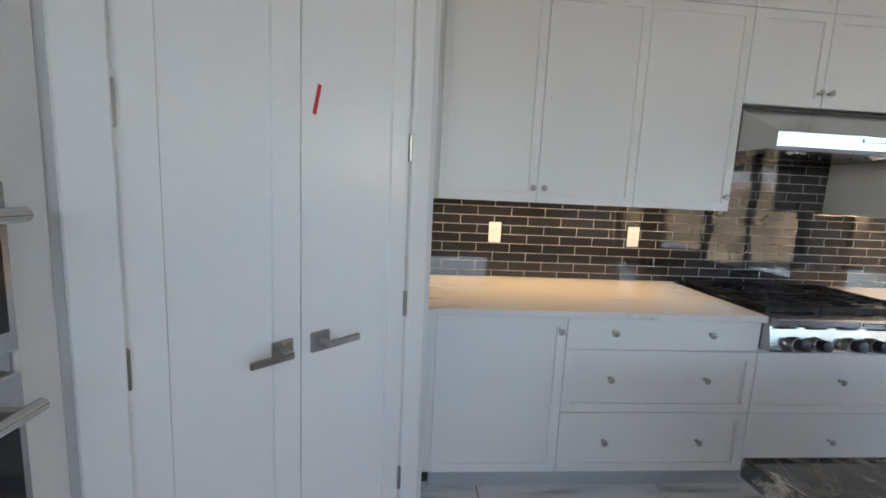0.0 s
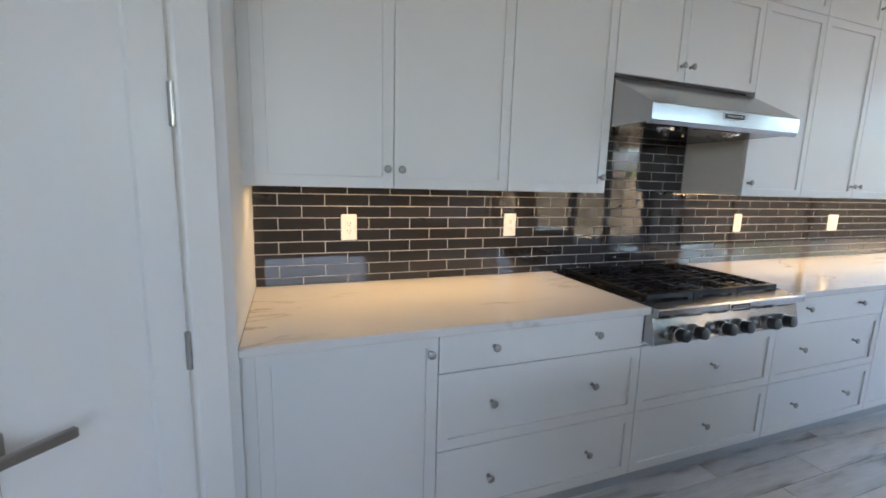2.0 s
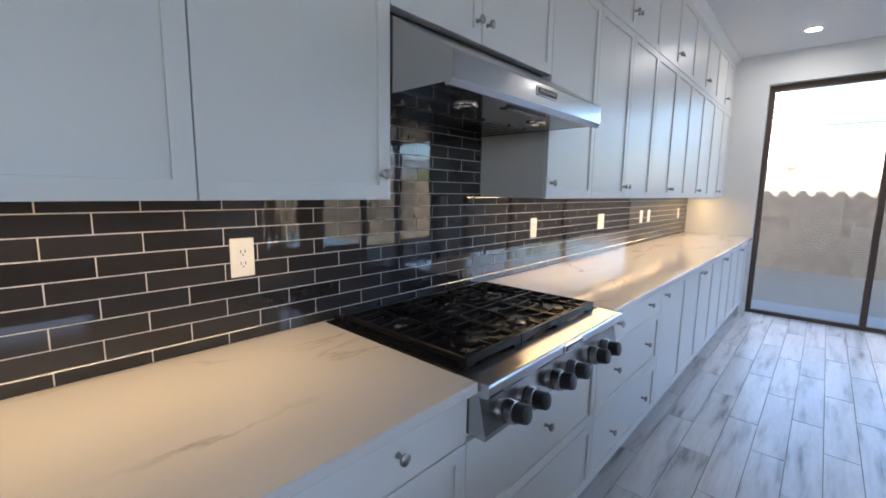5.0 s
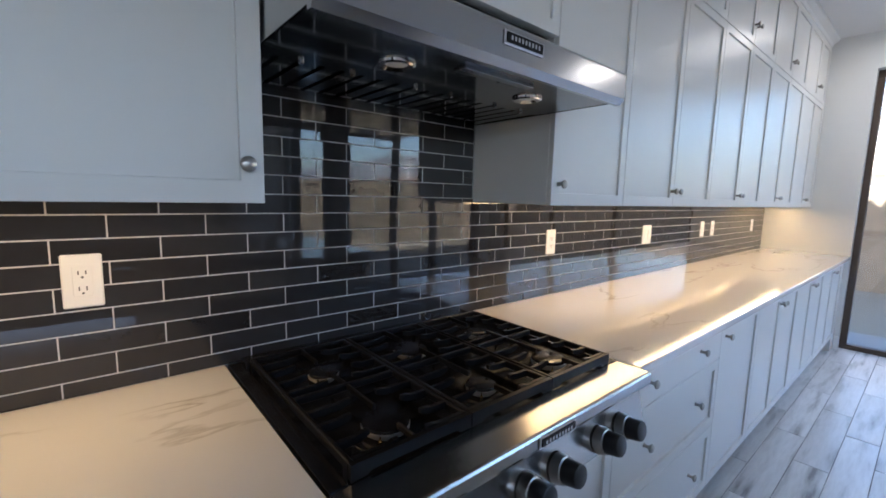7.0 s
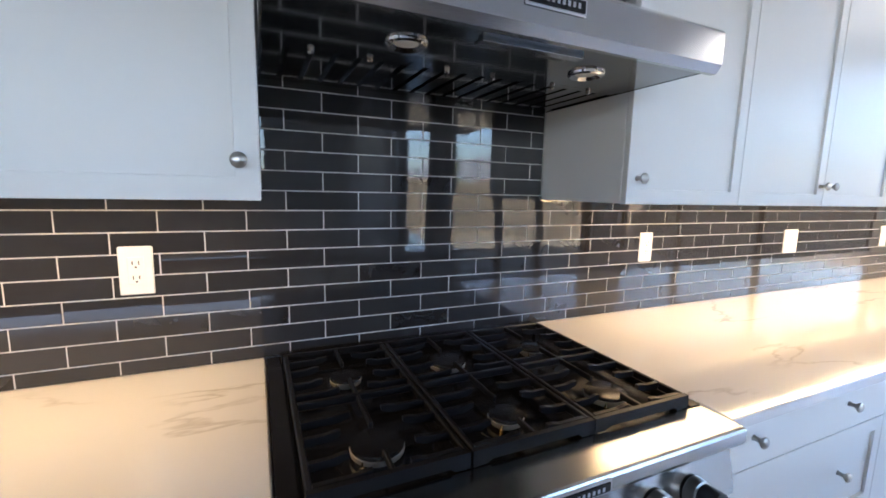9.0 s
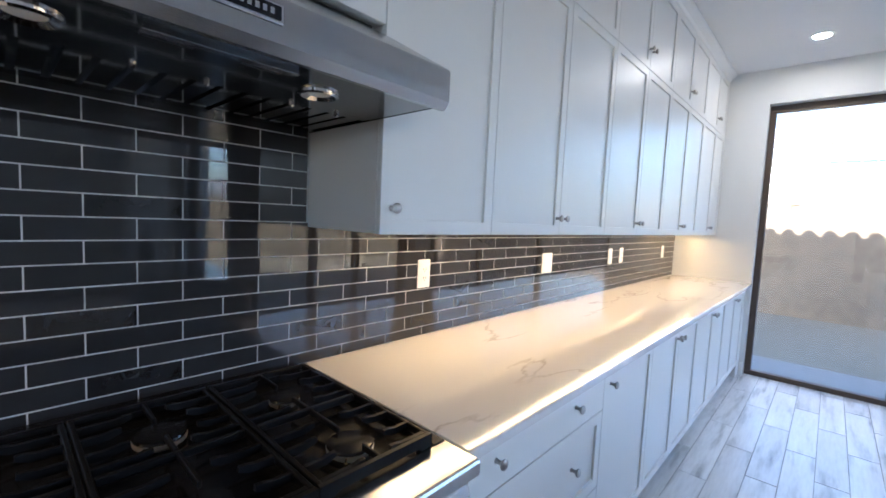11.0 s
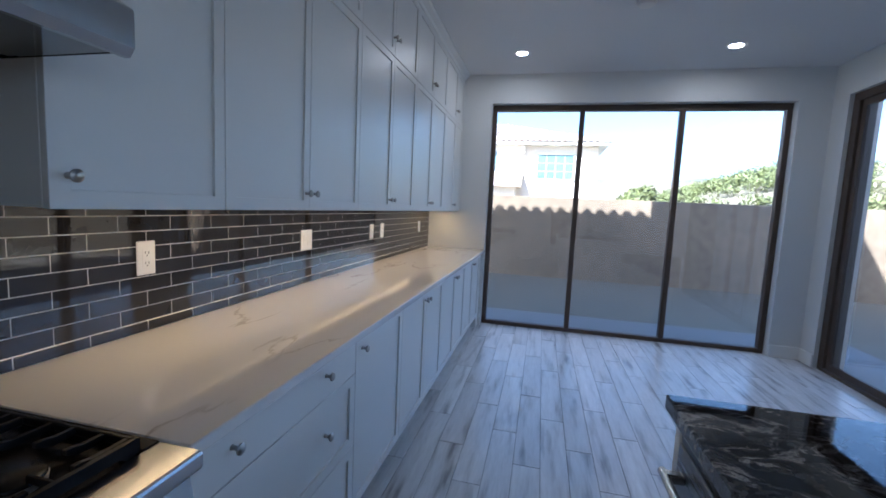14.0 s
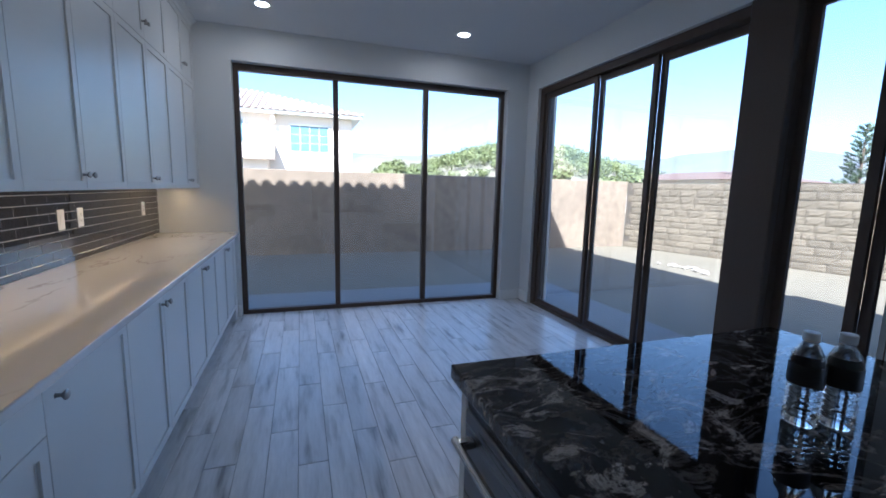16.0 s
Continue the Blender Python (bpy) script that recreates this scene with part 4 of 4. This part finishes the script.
def house():
    h = thing("neighbour_house", (36, 3, -0.1), "two-storey cream stucco house with clay tile hip roof", "house")
    part("wall", box(32.0, 46.0, -2.3, 16.0, -0.1, 6.0), STUCCO, h)
    part("wall", box(30.5, 32.0, 3.0, 16.0, -0.1, 3.1), STUCCO, h, "lower wing wall")
    rb = bmesh.new()
    e = [(31.2, -3.0, 6.1), (46.8, -3.0, 6.1), (46.8, 16.8, 6.1), (31.2, 16.8, 6.1)]
    top = [(39, 4.5, 8.6), (39, 9.0, 8.6)]
    v = [rb.verts.new(p) for p in e + top]
    for f in ((0, 1, 4), (1, 2, 5, 4), (2, 3, 5), (3, 0, 4, 5), (3, 2, 1, 0)):
        rb.faces.new([v[i] for i in f])
    roof = part("roof", rb, CLAY, h, "low hip roof of clay tiles")
    rr = bmesh.new()
    for i in range(48):
        y = -2.9 + i * 0.41
        k = min(1.0, (y + 3.0) / 7.5) if y < 4.5 else (1.0 if y < 9 else max(0.05, (16.8 - y) / 7.8))
        q = Vector((39, y, 6.1 + 2.5)) - Vector((31.2, y, 6.1))
        a, b = Vector((31.15, y, 6.16)), Vector((31.15, y, 6.16)) + q * k
        prism_poly = [(-0.12, 0), (-0.06, 0.05), (0.06, 0.05), (0.12, 0)]
        lo = [rr.verts.new((a.x, a.y + u, a.z + w)) for u, w in prism_poly]
        hi = [rr.verts.new((b.x, b.y + u, b.z + w)) for u, w in prism_poly]
        rr.faces.new(lo)
        for j in range(3):
            rr.faces.new((lo[j], lo[j + 1], hi[j + 1], hi[j]))
    part("tile_ridge", rr, CLAY, roof, "rows of barrel tiles")
    part("eave", box(31.3, 46.6, -2.9, 16.6, 5.92, 6.098), TRIM, h, "pale eave board")
    part("bracket", box(31.5, 32.0, 2.55, 2.8, 5.35, 5.92), STUCCO, h)
    lr = prism(bmesh.new(), [(29.9, 3.05), (32.0, 4.1), (32.0, 3.0), (29.9, 2.95)], "y", 2.6, 16.0)
    part("lower_roof", lr, CLAY, h, "lean-to clay tile roof")
    for y0, y1, z0, z1 in ((-0.85, 1.75, 3.55, 5.4), (4.35, 5.3, 4.0, 5.6)):
        w = part("window", bx(bx(bx(bx(bmesh.new(), 31.93, 32.0, y0, y0 + 0.09, z0, z1), 31.93, 32.0, y1 - 0.09, y1, z0, z1), 31.93, 32.0, y0, y1, z0, z0 + 0.09), 31.93, 32.0, y0, y1, z1 - 0.09, z1), TRIM, h, "white-framed window with a grid of panes")
        n = 4 if y1 - y0 > 1.5 else 2
        for i in range(n):
            for j in range(3):
                cy, cz = (y1 - y0 - 0.18) / n, (z1 - z0 - 0.18) / 3
                part("pane", box(31.96, 31.99, y0 + 0.09 + i * cy + 0.03, y0 + 0.09 + (i + 1) * cy - 0.03, z0 + 0.09 + j * cz + 0.03, z0 + 0.09 + (j + 1) * cz - 0.03), PANEBLUE, w)
    return h


house()


def low_house():
    h = thing("low_house", (26, -27, -0.1), "single-storey house with a low clay roof", "house")
    part("wall", box(20.5, 31.5, -32, -23, -0.1, 2.4), STUCCO, h)
    rb = bmesh.new()
    v = [rb.verts.new(p) for p in ((20, -32.6, 2.4), (32, -32.6, 2.4), (32, -22.4, 2.4), (20, -22.4, 2.4), (23.5, -27.5, 3.15), (28.5, -27.5, 3.15))]
    for f in ((0, 1, 5, 4), (1, 2, 5), (2, 3, 4, 5), (3, 0, 4), (3, 2, 1, 0)):
        rb.faces.new([v[k] for k in f])
    part("roof", rb, CLAYDIM, h, "low clay tile roof")
    part("vent_pipe", lathe(bmesh.new(), [(0, 0), (0.14, 0), (0.14, 1.5), (0.2, 1.5), (0.2, 1.62), (0, 1.7)], pose(21.8, -25.2, 2.55), 12), TRIM, h, "white roof vent pipe")
    return h


low_house()


def ridge(name, x, y0, y1, h, seed, material, label, depth=60, n=80):
    """A hillside: a strip of ground rising to an uneven crest."""
    bm = bmesh.new()
    rows = []
    for k, (dx, f) in enumerate(((0, 0.0), (depth * 0.3, 0.45), (depth * 0.6, 0.8), (depth, 1.0), (depth * 1.6, 0.8))):
        row = []
        for i in range(n + 1):
            y = y0 + (y1 - y0) * i / n
            t = i / n
            env = math.sin(math.pi * min(1, max(0, t))) ** 0.6
            z = f * h * env * (0.8 + 0.45 * noise.fractal(Vector((y * 4.0 / abs(y1 - y0) + seed, k * 0.35, seed)), 1.0, 2.0, 5))
            row.append(bm.verts.new((x + dx, y, z - 0.3)))
        rows.append(row)
    for a, b in zip(rows, rows[1:]):
        for i in range(n):
            bm.faces.new((a[i], a[i + 1], b[i + 1], b[i]))
    ob = structure(name, bm, material, label, "hill")
    for p in ob.data.polygons:
        p.use_smooth = True
    return ob


ridge("backdrop", 420, -620, 320, 58, 3.1, HILLFAR, "far mountain ridge, haze in its colour", 160)
ridge("backdrop", 170, -210, 10, 23, 7.7, HILL, "dry scrub-covered hillside", 70)
south_hill = ridge("backdrop", 300, -420, 420, 40, 5.2, HILLFAR, "far mountain ridge, haze in its colour", 140)
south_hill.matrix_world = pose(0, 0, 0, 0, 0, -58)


def leaf_cloud(bm, c, rad, n, size, rng):
    for _ in range(n):
        d = Vector((rng.gauss(0, 1), rng.gauss(0, 1), rng.gauss(0, 1)))
        d.normalize()
        p = Vector(c) + Vector((d.x * rad[0], d.y * rad[1], d.z * rad[2])) * (0.55 + 0.5 * rng.random())
        a = Vector((rng.gauss(0, 1), rng.gauss(0, 1), rng.gauss(0, 1))).normalized()
        b = a.cross(d + Vector((0.01, 0.02, 0.03))).normalized()
        s = size * (0.6 + 0.8 * rng.random())
        vs = [bm.verts.new(p + a * s), bm.verts.new(p + b * s * 0.55), bm.verts.new(p - a * s), bm.verts.new(p - b * s * 0.55)]
        bm.faces.new(vs)


def broadleaf(x, y, h, w, seed):
    rng = random.Random(seed)
    t = thing("tree", (x, y, -0.1), "leafy green tree beyond the garden wall", "tree", "trees beyond the walls")
    tr = lathe(bmesh.new(), [(0.05 * h * 0.6, 0), (0.03 * h * 0.6, h * 0.5), (0.01, h * 0.8)], pose(x, y, -0.1), 8)
    for i in range(4):
        lathe(tr, [(0.03, 0), (0.008, h * 0.4)], pose(x, y, h * 0.35, 35, 0, i * 90 + 20), 6)
    part("trunk", tr, BARK, t, smooth=True)
    cr = bmesh.new()
    for i in range(9):
        a = rng.random() * 6.28
        c = (x + math.cos(a) * w * 0.4 * rng.random() * 1.3, y + math.sin(a) * w * 0.45 * rng.random() * 1.3, h * (0.5 + 0.38 * rng.random()))
        leaf_cloud(cr, c, (w * 0.28, w * 0.28, h * 0.16), 420, 0.075 * w ** 0.5, rng)
    part("crown", cr, LEAF, t, "uneven crown of small leaves")
    return t


def pine(x, y, h, seed):
    rng = random.Random(seed)
    t = thing("pine_tree", (x, y, -0.1), "dark green pine tree beyond the block wall", "tree")
    tr = lathe(bmesh.new(), [(0.10, 0), (0.055, h * 0.5), (0.01, h)], pose(x, y, -0.1), 8)
    part("trunk", tr, BARK, t, smooth=True)
    cr = bmesh.new()
    limbs = bmesh.new()
    for i in range(84):
        f = 0.22 + 0.76 * i / 84
        a = i * 2.4 + rng.uniform(-0.3, 0.3)
        reach = (1.04 - f) * h * 0.27 * rng.uniform(0.65, 1.25) + 0.10
        way = Vector((math.cos(a), math.sin(a), rng.uniform(0.35, 0.75))).normalized()
        foot = Vector((x, y, h * f - 0.1))
        lathe(limbs, [(0.014, 0), (0.004, reach)], Matrix.Translation(foot) @ way.to_track_quat("Z", "Y").to_matrix().to_4x4(), 5)
        for k in range(int(34 + reach * 150)):
            u = rng.uniform(0.25, 1.05)
            d = (way * rng.uniform(0.6, 1.4) + Vector((rng.gauss(0, 0.6), rng.gauss(0, 0.6), rng.gauss(0.15, 0.45)))).normalized()
            p = foot + way * reach * u
            w_ = d.cross(Vector((rng.gauss(0, 1), rng.gauss(0, 1), rng.gauss(0, 1)))).normalized() * 0.010
            q = p + d * rng.uniform(0.07, 0.15)
            cr.faces.new([cr.verts.new(v) for v in (p - w_, p + w_, q + w_ * 0.4, q - w_ * 0.4)])
    part("limbs", limbs, BARK, t, "thin upswept limbs")
    part("crown", cr, PINE, t, "sparse upswept needle branches")
    return t


pine(10.95, -16.35, 3.95, 4)
for i, (x, y, h, w) in enumerate(((20, -2.3, 2.25, 0.9), (23, -4.3, 2.6, 1.3), (24, -13.0, 3.6, 2.6), (22, -16.5, 3.3, 2.6), (30, -4.8, 3.2, 2.0))):
    broadleaf(x, y, h, w, 20 + i)


def mound(u, v):
    """Height of the wooded knoll at (u, v)."""
    a, b = (u - 64) / 22, (v + 33) / 21
    return max(0.0, 8.6 * math.exp(-(a * a + b * b)) - 0.6)


kn = bmesh.new()
grid = [[kn.verts.new((30 + i * 3.5, -80 + k * 3.5, mound(30 + i * 3.5, -80 + k * 3.5) - 0.4)) for k in range(28)] for i in range(24)]
for a, b in zip(grid, grid[1:]):
    for k in range(27):
        kn.faces.new((a[k], a[k + 1], b[k + 1], b[k]))
structure("backdrop", kn, HILL, "rounded knoll behind the garden walls", "hill")
wrng = random.Random(8)
wood = bmesh.new()
for _ in range(420):
    u, v = 44 + 28 * wrng.random(), -62 + 52 * wrng.random()
    z = mound(u, v)
    if z < 0.7 or wrng.random() > 0.35 + z / 9:
        continue
    r = 0.7 + 0.9 * wrng.random()
    leaf_cloud(wood, (u, v, z + r * 0.5), (r * 1.1, r * 1.1, r * 0.7), 200, 0.15, wrng)
tagged(new("woods", mesh_of("woods", wood, LEAF)), "green scrub and small trees covering the knoll", "woods", "", "stuff")

# outer wall corner by the sliding door, rubble on the dirt
structure("wall_outer", box(6.72, 7.13, -1.90, -1.83, -0.10, 2.85), STUCCO, "cream stucco outer corner of the house", "wall")
rrng = random.Random(3)
RUBBLE = mat("pale_rubble", (0.42, 0.38, 0.33), 0.95, vary=0.15, fine=60, bump=0.5)
for _ in range(14):
    r = 0.03 + 0.07 * rrng.random()
    x, y = 8.6 + rrng.gauss(0, 0.28), -6.35 + rrng.gauss(0, 0.12)
    st = bmesh.new()
    bmesh.ops.create_icosphere(st, subdivisions=2, radius=r)
    for v in st.verts:
        v.co *= 0.8 + 0.5 * noise.noise(v.co * 12 + Vector((x, y, 0)))
        v.co.z *= 0.55
    st_ob = tagged(new("rubble_stone", mesh_of("rubble_stone", st, RUBBLE)), "pale broken stone lying on bare dirt", "stone", "rubble on the dirt")
    st_ob.location = (x, y, -0.10 + r * 0.35)

# ---- pieces: backsplash tiles, floor planks, garden blocks ----
TP, TR, G = 0.1992, 0.0537, 0.0032


def slab_mesh(name, w, h, d, material, bevel):
    """A flat piece lying in x and z, its face to -y at y = 0."""
    bm = box(-w / 2, w / 2, 0, d, -h / 2, h / 2)
    f = min(bm.faces, key=lambda q: q.calc_center_median().y)
    bmesh.ops.inset_region(bm, faces=[f], thickness=bevel, depth=0)
    for v in bm.verts:
        if v not in f.verts and abs(v.co.y) < 1e-6:
            v.co.y = bevel * 0.6
    return mesh_of(name, bm, material)


TILES = {}


def tile(x0, x1, z0, z1):
    key = (round(x1 - x0, 3), round(z1 - z0, 3))
    if key not in TILES:
        TILES[key] = slab_mesh("tile", x1 - x0, z1 - z0, 0.008, TILE, 0.0009)
    rng = random.Random(int(x0 * 1000) * 31 + int(z0 * 1000))
    piece("tile", TILES[key], wall_north, ((x0 + x1) / 2, 2.4400, (z0 + z1) / 2), (rng.uniform(-0.004, 0.004), 0, rng.uniform(-0.003, 0.003)))


tagged(new("grout_bed", mesh_of("grout_bed", bx(bx(bmesh.new(), 0.1455, XE - 0.0005, 2.4412, YW, 0.9212, 1.372), 1.678, 2.590, 2.4412, YW, 1.372, 1.70), GROUT)), "white grout between dark subway tiles", "grout", "", "structure")
for r in range(15):
    z0, z1 = 1.280 + (r - 7) * TR + G / 2, 1.280 + (r - 6) * TR - G / 2
    lo, hi = (0.1465, XE - 0.001) if z0 < 1.36 else (1.680, 2.588)
    if z0 < 1.36 < z1 and z0 > 1.34:
        lo, hi = 0.1465, XE - 0.001
    z0 = max(z0, 0.9215)
    if lo < 1:
        z1 = min(z1, 1.3685) if not z0 < 1.36 < z1 else z1
    z1 = min(z1, 1.6985)
    if z1 - z0 < 0.006:
        continue
    x = 0.1465 - TP + ((1.541 if r % 2 == 0 else 1.640) - 0.1465) % TP
    while x < hi:
        a, b = max(x + G / 2, lo), min(x + TP - G / 2, hi)
        if b - a > 0.008:
            tile(a, b, z0, z1)
        x += TP

PW, PL = 0.15, 0.91
plank_me = {}
rng = random.Random(11)
y = 1.90
row = 0
while y > -1.66:
    x = -1.4 - PL * ((row * 0.37) % 1.0)
    while x < XE + 0.05:
        a, b = max(x, -1.40), min(x + PL, XE + 0.09)
        y0 = max(y - PW, -1.655)
        if b - a > 0.05 and y - y0 > 0.02:
            key = (round(b - a, 3), round(y - y0, 3))
            if key not in plank_me:
                plank_me[key] = slab_mesh("plank", b - a - 0.0055, y - y0 - 0.0028, 0.010, PLANK, 0.0012)
            piece("plank", plank_me[key], floor, ((a + b) / 2, (y + y0) / 2, 0.0), (radians(-90), 0, 0))
        x += PL
    y -= PW
    row += 1

BH, BL = 0.195, 0.40
brng = random.Random(5)
block_me = []
for k in range(6):
    bm = bmesh.new()
    bmesh.ops.create_grid(bm, x_segments=6, y_segments=4, size=0.5)
    for v in bm.verts:
        edge = abs(abs(v.co.x) - 0.5) < 1e-4 or abs(abs(v.co.y) - 0.5) < 1e-4
        v.co = Vector((v.co.x * (BL - 0.008), v.co.y * (BH - 0.010 + 0.012 * noise.noise(Vector((v.co.x * 3, k * 5.0, 1.0)))), 0.010 if edge else 0.020 + 0.020 * noise.noise(Vector((v.co.x * 5 + k * 9, v.co.y * 4, k)))))
    ext = bmesh.ops.extrude_edge_only(bm, edges=[e for e in bm.edges if e.is_boundary])
    for v in ext["geom"]:
        if isinstance(v, bmesh.types.BMVert):
            v.co.z = -0.01
    bmesh.ops.rotate(bm, verts=bm.verts[:], matrix=Matrix.Rotation(radians(90), 3, "X"))
    block_me.append(mesh_of("block", bm, BLOCK))
zc = -0.10
while zc < 1.70:
    ch = brng.uniform(0.125, 0.180)
    if zc + ch > 1.72:
        ch = 1.86 - zc
    bxp = -brng.random() * 0.3
    while bxp < 12.8:
        bl = brng.choice((0.24, 0.33, 0.38, 0.42))
        if bxp > 0:
            ob = new("block", block_me[brng.randrange(6)])
            ob.parent = block_wall
            ob.location = (bxp + bl / 2, brng.uniform(-0.008, 0.008), zc + ch / 2)
            ob.scale = (bl / BL, 1.0, ch / BH)
        bxp += bl
    zc += ch
